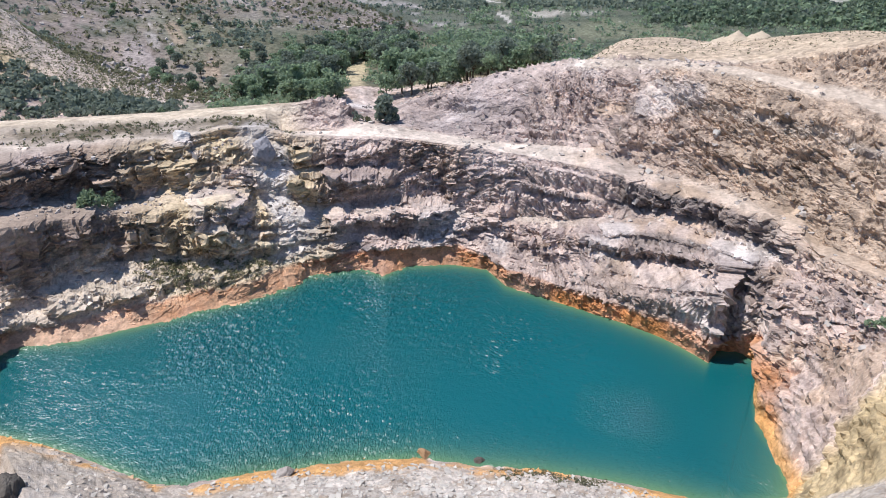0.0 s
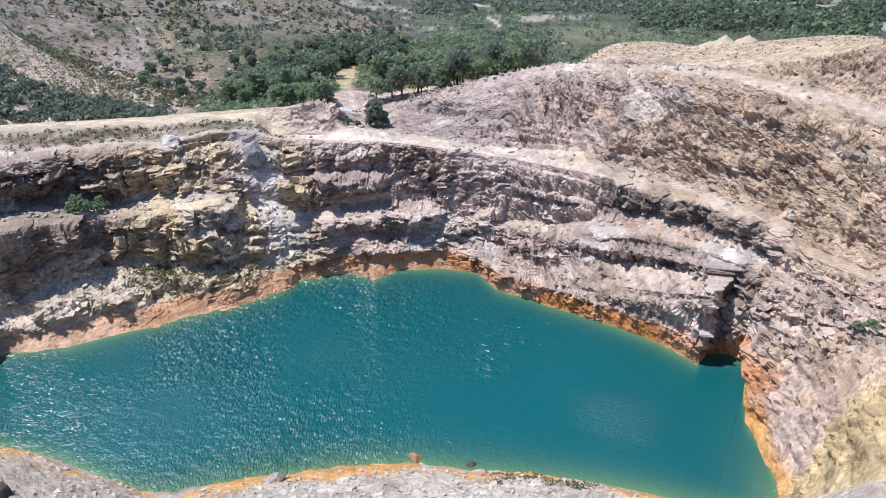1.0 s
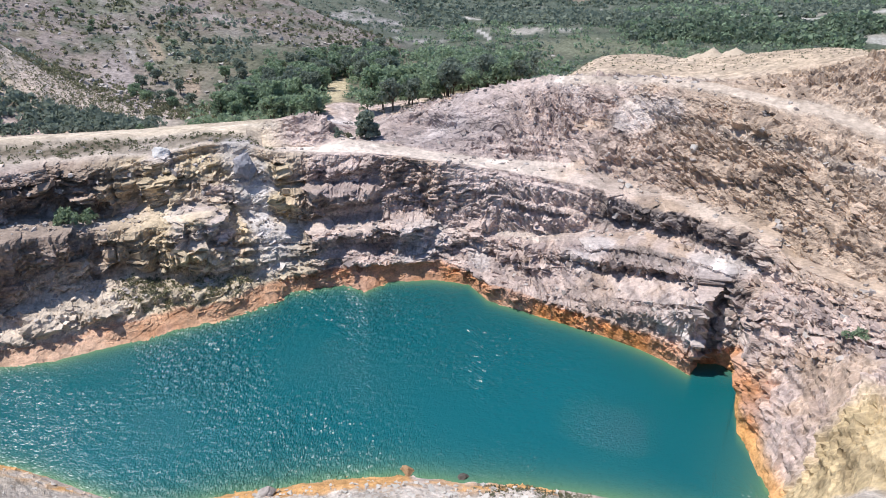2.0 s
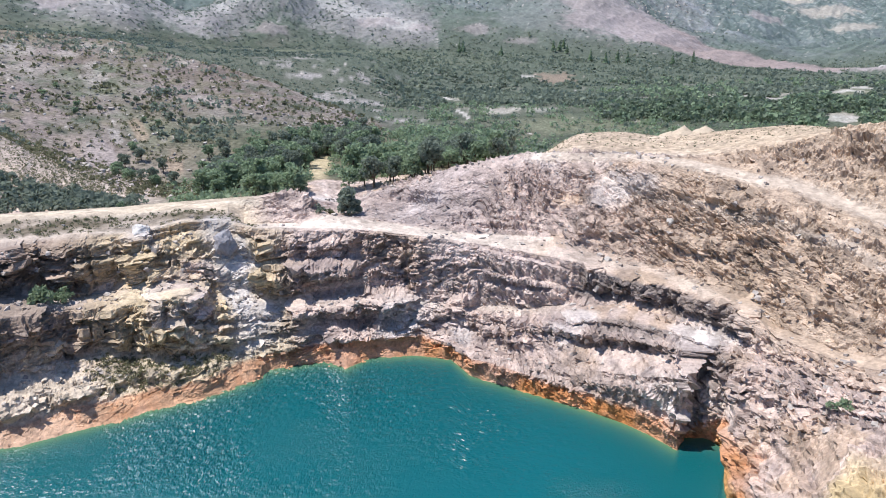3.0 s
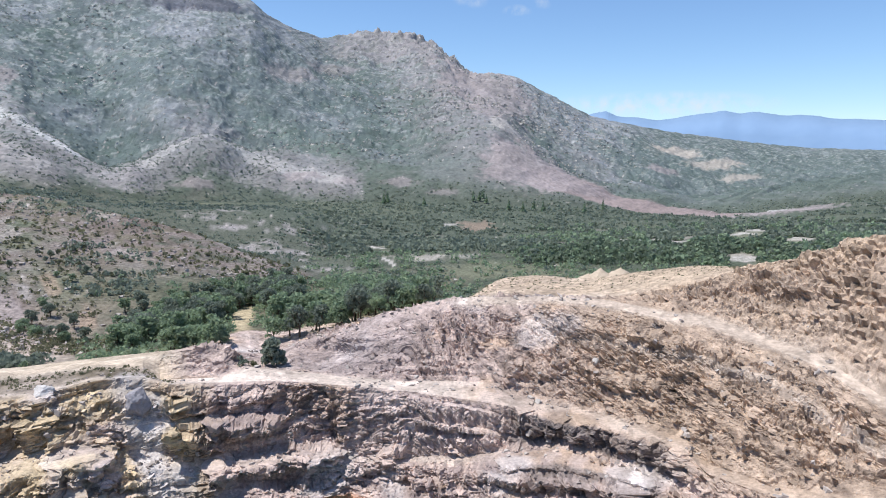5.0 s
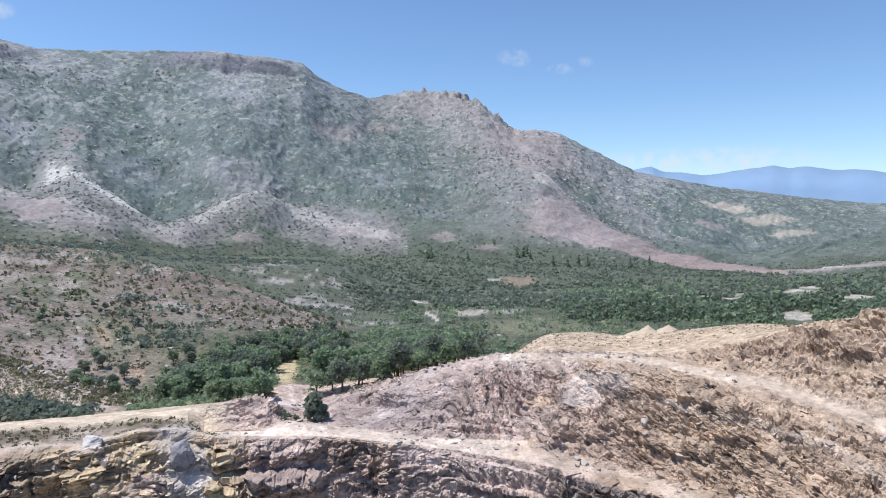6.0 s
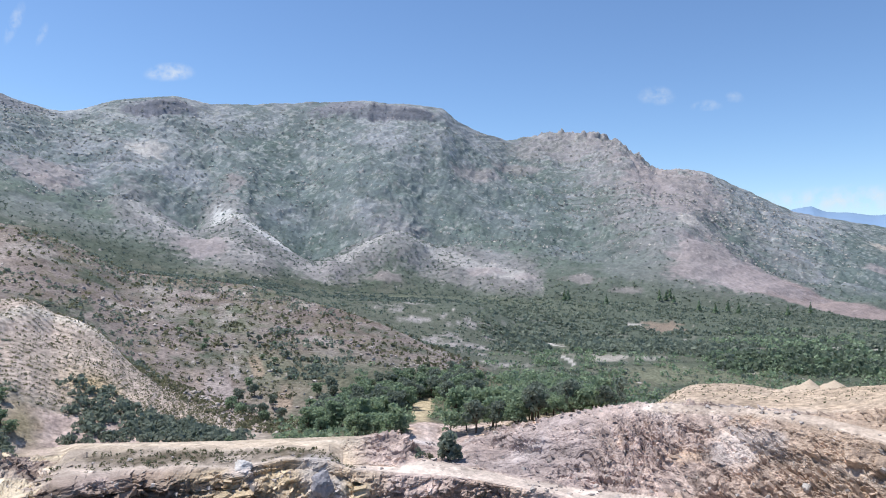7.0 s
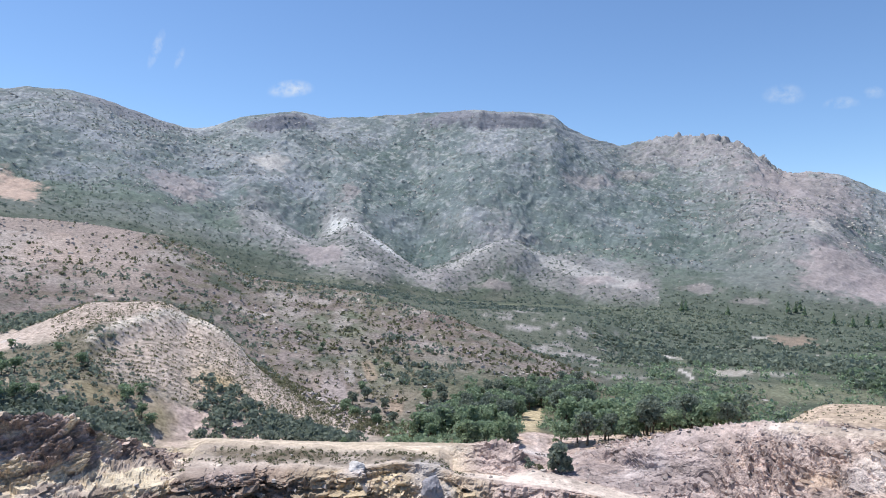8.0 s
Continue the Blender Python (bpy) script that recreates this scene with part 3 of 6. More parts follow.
slab = 1.0 * f3 + 0.75 * f6 - 0.15 * smooth(0.1, 0, k6) - 0.3 * smooth(0.12, 0, k3) + 0.3 * f5
low_right = smooth(6.2, 5.2, sq) * smooth(-28, -31, azq)
f5, slab = f5 * (1 - 0.6 * low_right), slab * (1 - 0.4 * low_right)
chip = (0.95 * f2 - 0.18 * smooth(0.08, 0, k2)) * (1 - 0.4 * low_right)
N_ = normals()
nq = N_[rows_q].reshape(-1, 3)
sheer = smooth(0.8, 0.5, nq[:, 2])                 # rubble and shelves are smoother than faces
f4 = f4 * sheer
cliff = cliff * (1 - 0.5 * smooth(1, -3, azq) * smooth(-18, -14, azq) * smooth(7.9, 8.1, sq)) * (0.38 + 0.62 * sheer)
# ledges broken out of the wall: a flat top with a steep, partly undercut face below it
Zq, rows_s = P[:, 2].reshape(len(rows_q), NC), S[rows_q, 0]
relief = np.zeros_like(Zq)
jag = fractal(np.stack([bearings * 0.9, bearings * 0, bearings * 0 + 5], -1), 3, 131)
notched = np.floor(bearings / 0.9 + 1.3 * jag)
notched = hashed(notched, notched * 0, notched * 0, 16) - 0.5


def ledge(drop, out, *line, top=0.6):
    """A ledge along (bearing, place) points: the height of its face, how far it stands out, the rise of its top."""
    lb, ls = np.array(sorted(line)).T
    at_s = np.interp(bearings, lb, ls)
    at_row = np.clip(np.searchsorted(rows_s, at_s), 0, len(rows_s) - 1)
    dz = Zq - (Zq[at_row, np.arange(NC)] + 0.5 * jag + 0.5 * notched)
    ends = smooth(lb[0] - 0.35, lb[0] + 0.25, bearings) * smooth(lb[-1] + 0.35, lb[-1] - 0.25, bearings)
    shape = np.where(dz < 0, np.clip((dz + drop) / (0.55 * drop), 0, 1), np.clip(1 - dz / top, 0, 1))
    near_ = smooth(1.3, 0.9, np.abs(rows_s[:, None] - at_s))
    relief[:] = np.maximum(relief, out * (1 + 0.7 * notched) * ends * near_ * shape)


# the ochre wall
ledge(3.6, 1.3, (24, 8.9), (29.3, 8.88), (32, 8.97), (36, 8.98))
ledge(3.4, 1.3, (25, 8.58), (29.2, 8.6), (31, 8.46))
ledge(4.5, 1.6, (30.4, 7.0), (33.9, 7.1), (37, 7.0))
ledge(2.6, 1.5, (18.4, 7.6), (22.4, 7.3), (24.5, 7.3), (28, 7.2))
ledge(2.8, 1.6, (18.6, 6.5), (23.2, 6.5))
ledge(2.2, 1.4, (17.8, 8.15), (21.6, 8.14))
ledge(1.6, 1.1, (19, 8.55), (23.5, 8.6))
# the grey wall
ledge(1.8, 0.6, (17, 5.04), (21.5, 5.12), (25.5, 5.08), (30, 5.31), (38, 5.38))
ledge(2.6, 1.7, (4.6, 8.3), (9.1, 8.44), (13.6, 8.46))
ledge(1.2, 1.0, (7.3, 7.85), (11, 8.35), (13.1, 8.46), top=0.4)
ledge(2.8, 1.7, (0, 8.0), (4.2, 7.4), (7.5, 7.8), (10.2, 7.35))
ledge(1.6, 1.0, (4.3, 8.75), (8.5, 8.72))
ledge(1.8, 1.2, (-1.2, 5.9), (4.5, 5.9), (8, 6.0))
ledge(1.6, 1.2, (-6.3, 8.1), (-3.8, 8.05))
# the benches of the right-hand wall
ledge(3.2, 1.5, (-30.4, 9.0), (-27, 8.85), (-23.5, 8.93), (-19.8, 8.96), (-16.4, 8.92))
ledge(2.2, 1.3, (-29.5, 7.05), (-26.1, 7.0), (-22.3, 6.98), (-18.2, 7.0), (-13.8, 7.02))
ledge(1.3, 1.0, (-16.8, 6.5), (-13.4, 6.7), (-10, 6.8), top=0.4)
ledge(3.0, 0.5, (-26.1, 6.05), (-22.3, 6.1), (-17.5, 6.2))
ledge(2.4, 1.6, (-11.8, 6.5), (-9.8, 6.55))
# the slope above the ledge road
ledge(2.2, 1.4, (-20.2, 10.75), (-17.6, 10.7), (-14.4, 10.8))
ledge(1.6, 1.1, (-28.8, 10.65), (-24.4, 10.6), (-21.5, 10.8))
ledge(1.6, 1.1, (-34.1, 11.4), (-29.7, 11.6), (-25.5, 11.6))
in_chute = smooth(2.0, 0.9, np.abs(azq - 15.8 + 0.75 * (9 - sq) + 0.8 * big) / (1 + 0.1 * (9 - sq))) * smooth(5.2, 6.0, sq) * smooth(9.2, 8.9, sq)
relief = relief.ravel() * (1 - 0.9 * in_chute)
cliff = cliff * (1 - 0.6 * in_chute)
push = cliff * (1.1 * big + (0.8 + 1.7 * smooth(8, 12, azq) * sheer) * ribs + 0.5 * ribs2 + (0.6 + 0.4 * stony) * (1.7 * f1 - 0.25 * smooth(0.05, 0, k1) + 1.15 * chip + 0.75 * beds + (0.6 + 0.8 * right) * f4 - 0.3 * smooth(0.1, 0, k4) + 0.4 * f5) + 0.15 * fine)
crags = smooth(34, 36.5, azq) * smooth(8.7, 9.1, sq) * smooth(11.3, 10.9, sq)
push = push + crags * (0.6 * f1 + 0.3 * chip)
lying = 0.3 + 0.7 * smooth(0.985, 0.9, nq[:, 2])
push = push + slope * lying * (0.9 * big + (0.35 + 0.75 * stony) * (0.2 * outcrop + 1.1 * f1 + 0.75 * chip + 0.55 * slab * smooth(14.3, 13.8, sq) + 0.4 * f5 + 0.35 * beds * (1 - 0.75 * smooth(5.0, 4.2, sq))) + 0.1 * fine)
slope_low = smooth(0.0, 5.0, P[:, 2])
low_rock = smooth(5.3, 4.3, sq)
push = push * (1 - low_rock * 0.7 * (1 - slope_low))
push = push + bank * (0.5 * big + 0.14 * fine + 0.3 * fractal(P * 0.4, 3, 39))
push = push + 0.06 * fine
push *= 1 - smooth(1.9, 2.1, sq) * smooth(4.1, 3.9, sq) * smooth(2.0, 0.3, P[:, 2]) * smooth(-32.5, -29.5, azq)
level = nq * (1, 1, 0)
level = level / (np.linalg.norm(level, axis=1, keepdims=True) + 1e-6)
Pd = P + nq * push[:, None] + level * relief[:, None]
shape_q = (len(rows_q), NC)
X[rows_q], Y[rows_q], Z[rows_q] = (Pd[:, k].reshape(shape_q) for k in range(3))

far_rows = np.where(S[:, 0] >= 15.2)[0]
P2 = np.stack([X[far_rows], Y[far_rows], Z[far_rows]], -1).reshape(-1, 3)
s2, az2 = S[far_rows].ravel(), AZ[far_rows].ravel()
d2 = D[far_rows].ravel()
amp = np.interp(s2, [15, 16, 17, 18, 20, 21, 22, 22.6, 23, 24, 25], [0.8, 0.8, 1.2, 1.4, 3.2, 5.0, 16, 24, 3, 20, 0])
scale = np.interp(s2, [15, 17, 20, 22, 23], [0.05, 0.03, 0.02, 0.008, 0.006])[:, None]
gullies = fractal(P2 * scale, 5, 41, 0.55)
amp_f = np.interp(s2, [15, 17, 20, 21, 22, 23, 24, 25], [0.2, 0.4, 0.4, 0.8, 3.0, 4.0, 4, 0])
crag = fractal(P2 * np.interp(s2, [15, 20, 22, 23], [0.4, 0.25, 0.06, 0.03])[:, None], 4, 53, 0.6)
crag = crag + np.where((s2 > 22.6) & (s2 < 23.3), 3.0 * smooth(2, -3, az2) * smooth(-16, -11, az2) * np.abs(fractal(P2 * 0.03, 3, 58)), 0)
warp_a, warp_s = 0.5 * fractal(P2 * 0.03, 3, 101), 0.12 * fractal(P2 * 0.03, 3, 103)


def spot(bearing, place, wide, deep):
    """An uneven patch round a bearing and a place between the break lines."""
    return np.exp(-((az2 - bearing + wide * warp_a) / wide) ** 2 - ((s2 - place + deep * 4 * warp_s) / deep) ** 2)


def near_line(*line):
    """How far each point lies from a line of (bearing, place) points, in degrees as seen across the mountain side."""
    best = np.full(len(az2), 99.0, np.float32)
    wob_a, wob_s = 0.5 * warp_a, 1.2 * warp_s
    for (b0, p0), (b1, p1) in zip(line, line[1:]):
        ux, uy = b1 - b0, (p1 - p0) * 5.5
        px_, py_ = az2 - b0 + wob_a, (s2 - p0 + wob_s * 0.25) * 5.5
        t_ = np.clip((px_ * ux + py_ * uy) / (ux * ux + uy * uy), 0, 1)
        best = np.minimum(best, np.hypot(px_ - t_ * ux, py_ - t_ * uy))
    return best


# spurs running down the mountain side
SCAR = near_line((24.2, 21.98), (22.7, 21.9), (20, 21.68), (17.5, 21.48), (15.3, 21.34))
SPUR_L = near_line((30.5, 21.85), (27.4, 21.6), (24, 21.45), (21, 21.25))
DOME = near_line((14.2, 21.5), (12, 21.68), (9.9, 21.8), (6.5, 21.62), (3, 21.42), (-1, 21.28))
SPUR_R = near_line((-9, 22.9), (-11, 22.3), (-13.5, 21.8), (-18, 21.5))
GULLY_R = near_line((-1.0, 22.6), (-4, 22.3), (-7, 21.9), (-9.5, 21.5))
GULLY_M = near_line((21, 22.7), (17.5, 22.3), (15.5, 21.9), (13, 21.4))
GULLY_S = near_line((-13.5, 22.75), (-16, 22.45), (-19, 22.1), (-22, 21.8))


FAN = near_line((-19, 21.5), (-22.5, 21.4), (-26, 21.2), (-30, 20.95), (-32.5, 20.75))


def along_line(d_, wide):
    return np.exp(-(d_ / wide) ** 2)


# pale spurs and knolls at the mountain's foot: bearing, place, width, depth, height
KNOLLS = [(9.4, 21.64, 4.2, 0.2, 17), (25.0, 21.45, 2.6, 0.16, 8), (10.5, 21.2, 1.4, 0.1, 6)]
knoll = sum(h * spot(b_, p_, w_, e_) for b_, p_, w_, e_, h in KNOLLS)
knoll = knoll + 9 * along_line(SCAR, 1.2) + 8 * along_line(SPUR_L, 1.8) + 5 * along_line(DOME, 1.8)
knoll_rough = 2.2 * fractal(P2 * 0.09, 3, 107, 0.6) * np.clip(along_line(SCAR, 2.0) + along_line(DOME, 3.0) + along_line(SPUR_L, 2.5), 0, 1)
lip = np.interp(az2, [30.9, 33.4, 35.7, 39.0, 41.0, 42.8], [15.99, 15.98, 15.94, 15.73, 15.61, 15.45])
on_heap = smooth(30, 33, az2) * smooth(45, 42, az2)
terrace = on_heap * 2.2 * (smooth(lip - 0.14, lip, s2) - smooth(lip + 0.02, lip + 0.3, s2))
terrace_edge = on_heap * np.exp(-((s2 - lip - 0.01) / 0.04) ** 2)
rills = fractal(np.stack([az2 * 1.6, s2 * 0.6, 0 * s2], -1), 3, 63) * smooth(15.05, 15.3, s2) * smooth(16.2, 15.9, s2) * smooth(22, 26, az2)
Z2 = P2[:, 2] + terrace + 0.5 * rills + amp * gullies * (1 - 0.5 * smooth(2, 8, knoll)) + amp_f * crag + knoll + knoll_rough
steep_side = smooth(21.3, 22.0, s2) * smooth(23.0, 22.75, s2)
spurs = fractal(np.stack([az2 * 0.3 + 1.6 * warp_a, s2 * 0.55, 0 * s2], -1), 4, 109, 0.55, True)
Z2 = Z2 + steep_side * (7 * spurs + 18 * along_line(SPUR_R, 3.5) - 18 * along_line(GULLY_R, 2.4) - 10 * along_line(GULLY_M, 2.4) - 10 * along_line(GULLY_S, 1.8))
mesa = np.maximum(spot(10.5, 22.86, 4.5, 0.09), spot(28.5, 22.88, 2.4, 0.08)) * np.clip(0.9 + 0.5 * fractal(np.stack([az2 * 1.2, s2 * 3, 0 * s2], -1), 3, 64), 0, 1.3)
columns_ = 0.8 + 0.5 * np.abs(fractal(np.stack([az2 * 3.5, s2 * 2, 0 * s2], -1), 3, 69))
Z2 = Z2 + 15 * columns_ * mesa * np.sign(s2 - 22.88) * smooth(0.0, 0.03, np.abs(s2 - 22.88)) * smooth(22.99, 22.93, s2)
teeth = spot(-7.5, 22.93, 5.0, 0.1) * np.maximum(0, fractal(P2 * 0.05, 3, 59, 0.6)) * 36
Z2 = Z2 + teeth * smooth(23.05, 23.0, s2)
Z[far_rows] = Z2.reshape(len(far_rows), NC)

# ---- base colours of the ground ----
tone = np.zeros((NR, NC, 3), np.float32)


def blend(a, colour, w):
    return a * (1 - w[:, None]) + np.array(colour, np.float32) * w[:, None]


patch = fractal(P * 0.07, 3, 61)
patch2 = fractal(P * 0.2, 3, 67)
streak = fractal(np.stack([ex * 0.15, P[:, 1] * 0.2, ez * 1.2], -1), 3, 71)
col = np.tile(np.array((0.435, 0.343, 0.298), np.float32), (len(P), 1))
col = blend(col, (0.24, 0.19, 0.175), smooth(0.0, 0.5, streak) * 0.7)
col = blend(col, (0.52, 0.48, 0.46), smooth(0.1, 0.5, patch) * 0.7)
col = blend(col, (0.42, 0.30, 0.20), smooth(0.15, 0.5, patch2) * 0.5)
ochre = smooth(9, 13, azq) * smooth(30, 22, azq) * smooth(4.5, 5.2, sq) * smooth(9.4, 8.8, sq)
# brown rock of the left wall, darkened to carry its deep shade
brown = smooth(20, 29, azq + 5 * patch) * smooth(4.8, 5.4, sq) * smooth(9.3, 8.9, sq)
col = blend(col, (0.25, 0.19, 0.15), brown * smooth(-0.8, -0.1, patch2 + 0.3 * patch) * 0.95)
mauve = smooth(15, 10, azq) * smooth(-22, -14, azq) * smooth(5.6, 6.2, sq) * smooth(9.1, 8.8, sq)
col = blend(col, (0.26, 0.21, 0.20), mauve * smooth(-0.1, 0.45, streak + 0.5 * patch2) * 0.45)
col = blend(col, (0.46, 0.365, 0.235), ochre * smooth(-0.7, 0.1, patch2) * 0.9)
col = blend(col, (0.43, 0.33, 0.185), smooth(-33.5, -37, azq + 3 * patch2) * smooth(4.3, 3.3, sq + 0.4 * patch2) * 0.9)
col = blend(col, (0.16, 0.12, 0.07), smooth(-33.5, -37, azq + 3 * patch2) * smooth(4.3, 3.3, sq + 0.4 * patch2) * smooth(0.25, 0.5, streak - 0.3 * patch) * 0.7)
col = blend(col, (0.375, 0.285, 0.21), smooth(-10, -28, azq + 4 * patch) * smooth(7.5, 9.5, sq) * 0.85)
col = blend(col, (0.19, 0.145, 0.115), smooth(-10, -20, azq) * smooth(8, 10, sq) * smooth(0.2, 0.55, streak + 0.6 * (r3 - 0.5)) * 0.6)
col = blend(col, (0.47, 0.40, 0.30), smooth(8, 12, azq) * smooth(36, 30, azq) * smooth(4.9, 5.2, sq) * smooth(6.45, 6.1, sq + 0.5 * patch2) * 0.7)
col = blend(col, (0.52, 0.44, 0.36), smooth(25, 29, azq) * smooth(41, 38, azq) * smooth(4.9, 5.15, sq) * smooth(6.6, 6.2, sq + 0.35 * patch2 + 0.25 * patch) * 0.8)
# dark grey rock below the benches, toned down further to stand for ledge shade
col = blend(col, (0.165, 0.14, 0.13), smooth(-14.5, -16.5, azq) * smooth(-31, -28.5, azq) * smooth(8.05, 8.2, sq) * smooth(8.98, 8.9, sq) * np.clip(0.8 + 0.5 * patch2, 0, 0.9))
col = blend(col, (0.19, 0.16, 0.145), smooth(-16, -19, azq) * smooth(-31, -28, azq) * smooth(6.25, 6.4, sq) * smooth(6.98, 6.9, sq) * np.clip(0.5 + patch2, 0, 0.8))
col = blend(col, (0.47, 0.385, 0.35), smooth(-1, -4, azq) * smooth(-15, -12, azq) * smooth(8.0, 8.2, sq) * smooth(9.0, 8.9, sq) * np.clip(0.6 + 0.7 * patch2, 0, 0.9))
nearbank = smooth(2.05, 1.9, sq)
col = blend(col, (0.46, 0.405, 0.355), nearbank * 0.85)
col = blend(col, (0.33, 0.29, 0.25), nearbank * smooth(0.05, 0.4, patch2 + 0.6 * fine) * 0.6)
col = blend(col, (0.27, 0.205, 0.15), nearbank * smooth(0.12, 0.4, fractal(P * 1.1, 3, 119) + 0.3 * patch2) * 0.6)
col = blend(col, (0.31, 0.26, 0.21), nearbank * smooth(14, 24, azq + 6 * patch) * np.clip(0.6 + 0.8 * patch2, 0, 1) * 0.8)
col = blend(col, (0.29, 0.235, 0.205), smooth(-9, -12, azq) * smooth(-29, -26, azq) * smooth(4.8, 5.1, sq) * smooth(6.1, 5.9, sq) * np.clip(0.4 + 0.8 * patch2, 0, 0.8))
stain = smooth(3.7, 3.95, sq) * smooth(5.15, 4.75, sq + 0.3 * patch2) * smooth(-34, -30, azq + 2 * patch2)
col = blend(col, (0.46, 0.20, 0.075), stain * np.clip(0.75 + 0.5 * patch2, 0, 1))
col = blend(col, (0.47, 0.295, 0.19), stain * smooth(8, 13, azq) * smooth(-0.35, 0.2, patch2 + 0.4 * fine) * 0.85)
col = blend(col, (0.52, 0.37, 0.28), stain * smooth(26, 31, azq) * 0.6)
stain2 = smooth(1.86, 1.94, sq + 0.10 * patch2 + 0.04 * fine) * smooth(2.5, 2.2, sq) * smooth(-36.5, -35, azq)
edge_stain = smooth(2.6, 0.9, P[:, 2] + 0.8 * patch2) * smooth(-28.5, -30.5, azq) * smooth(1.9, 2.1, sq) * smooth(5.4, 4.6, sq)
col = blend(col, (0.50, 0.27, 0.10), np.maximum(stain2 * smooth(-0.35, 0.15, patch2 + 0.5 * patch + 0.3 * fine) * 0.9, edge_stain * 0.85))
dusty_less = 1 - 0.8 * smooth(6, 3, azq) * smooth(-8, -5, azq) * smooth(8.5, 8.2, sq)
dusty = dusty_less * np.interp(sq, [6.9, 7.1, 7.9, 8.1, 8.95, 9.05, 9.95, 10.1], [0, 0.7, 0.7, 0, 0, 0.9, 0.9, 0]) * (1 - smooth(-9, -15, azq) * np.clip(0.7 + 0.7 * patch2, 0, 1))
col = blend(col, (0.51, 0.43, 0.365), dusty * smooth(-34, -26, azq) * (1 - 0.7 * smooth(12, 16, azq) * smooth(8.5, 8.2, sq)) * (1 - 0.5 * smooth(3, 5, azq) * smooth(13, 11, azq) * smooth(8.5, 8.2, sq)))
shelf = smooth(5.97, 6.03, sq) * smooth(6.35, 6.25, sq) * smooth(-7, -10, azq) * smooth(-27, -24, azq)
col = blend(col, (0.46, 0.39, 0.345), shelf * 0.15)
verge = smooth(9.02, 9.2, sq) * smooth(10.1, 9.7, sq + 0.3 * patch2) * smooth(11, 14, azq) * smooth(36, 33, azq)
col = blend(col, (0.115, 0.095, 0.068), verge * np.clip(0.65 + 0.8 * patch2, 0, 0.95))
road_w = smooth(9.6, 10.0, sq + 0.15 * patch2) * smooth(14.2, 14.0, sq) * smooth(11, 14, azq) * smooth(36.6, 35, azq)
col = blend(col, (0.425, 0.35, 0.27), road_w)
ruts = np.abs((sq - 11.6 + 0.3 * big) % 1.3 - 0.65)
col = blend(col, (0.55, 0.48, 0.39), road_w * smooth(0.2, 0.05, ruts) * 0.5)
col = blend(col, (0.33, 0.27, 0.20), road_w * smooth(0.1, 0.45, patch2 + 0.4 * fine) * 0.6)
track_w = np.interp(sq, [11.9, 12.0, 13.0, 13.1], [0, 1, 1, 0]) * smooth(-9, -13, azq)
col = blend(col, (0.43, 0.355, 0.29), track_w * 0.85)
old_s = np.interp(azq, [-44, -41, -36.8, -33.9, -29.4, -22.7, -18], [10.8, 10.92, 11.29, 11.26, 11.21, 11.21, 11.35])
old_track = smooth(0.17, 0.07, np.abs(sq - old_s)) * smooth(-17, -21, azq)
col = blend(col, (0.43, 0.36, 0.30), old_track * np.clip(0.65 + 0.6 * patch2, 0, 0.9))
col = blend(col, (0.30, 0.25, 0.235), smooth(9.9, 10.2, sq) * smooth(13.8, 13.2, sq) * smooth(5.5, 3.5, azq) * smooth(-11, -5, azq) * np.clip(0.6 + 0.8 * patch2, 0, 0.85))
top_w = smooth(13.7, 14.3, sq) * smooth(4, -4, azq)
col = blend(col, (0.40, 0.315, 0.225), top_w * 0.7)
chute = smooth(2.0, 0.7, np.abs(azq - 15.8 + 0.75 * (9 - sq) + 1.5 * patch2 + 0.8 * big) / (1 + 0.12 * (9 - sq))) * smooth(5.2, 6.0, sq) * smooth(9.6, 9.0, sq)
col = blend(col, (0.46, 0.425, 0.405), chute * np.clip(0.8 + 0.6 * patch2 + 0.4 * (r1 - 0.5), 0, 0.95))
for b_, p_, w_, e_ in ((-5.2, 6.1, 1.2, 0.6), (-14.7, 6.5, 1.6, 0.3), (-16.5, 7.0, 1.5, 0.4), (-18.0, 11.3, 2.0, 0.4), (-20.5, 11.5, 1.5, 0.3), (22.0, 8.95, 0.5, 0.1), (29.4, 7.4, 2.0, 0.5)):
    col = blend(col, (0.58, 0.54, 0.52), smooth(0.25, 0.7, np.exp(-((azq - b_) / w_) ** 2 - ((sq - p_) / e_) ** 2) + 0.35 * patch2) * 0.42)
mound = smooth(35.5, 37, azq) * smooth(8.6, 9.0, sq + 0.2 * patch2) * smooth(10.25, 9.95, sq + 0.3 * patch2)
col = blend(col, (0.46, 0.38, 0.27), mound * smooth(37, 39, azq) * np.clip(0.35 + 0.9 * patch2, 0, 0.9))
wild = smooth(35.5, 37.5, azq) * smooth(10.95, 11.2, sq)
col = blend(col, (0.20, 0.17, 0.11), wild * np.clip(0.8 + 0.6 * patch2, 0, 1))
rockface = smooth(33.6, 35.5, azq) * smooth(8.0, 8.6, sq) * smooth(11.15, 10.9, sq)
# dark and pale patches stand in for shaded faces and lit ledges
col = blend(col, (0.13, 0.10, 0.078), rockface * smooth(0.1, -0.2, patch2 + 0.7 * (r1 - 0.5)) * 0.5)
col = blend(col, (0.50, 0.42, 0.305), rockface * smooth(0.0, 0.2, patch2 + 0.7 * (r1 - 0.5)) * 0.9)
col *= (0.92 + 0.34 * r1 + 0.26 * (r2 - 0.5) + 0.26 * (r3 - 0.5) * np.minimum(1, slope + cliff) + 0.2 * (r6 - 0.5) + 0.1 * r5)[:, None]
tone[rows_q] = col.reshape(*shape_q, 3)

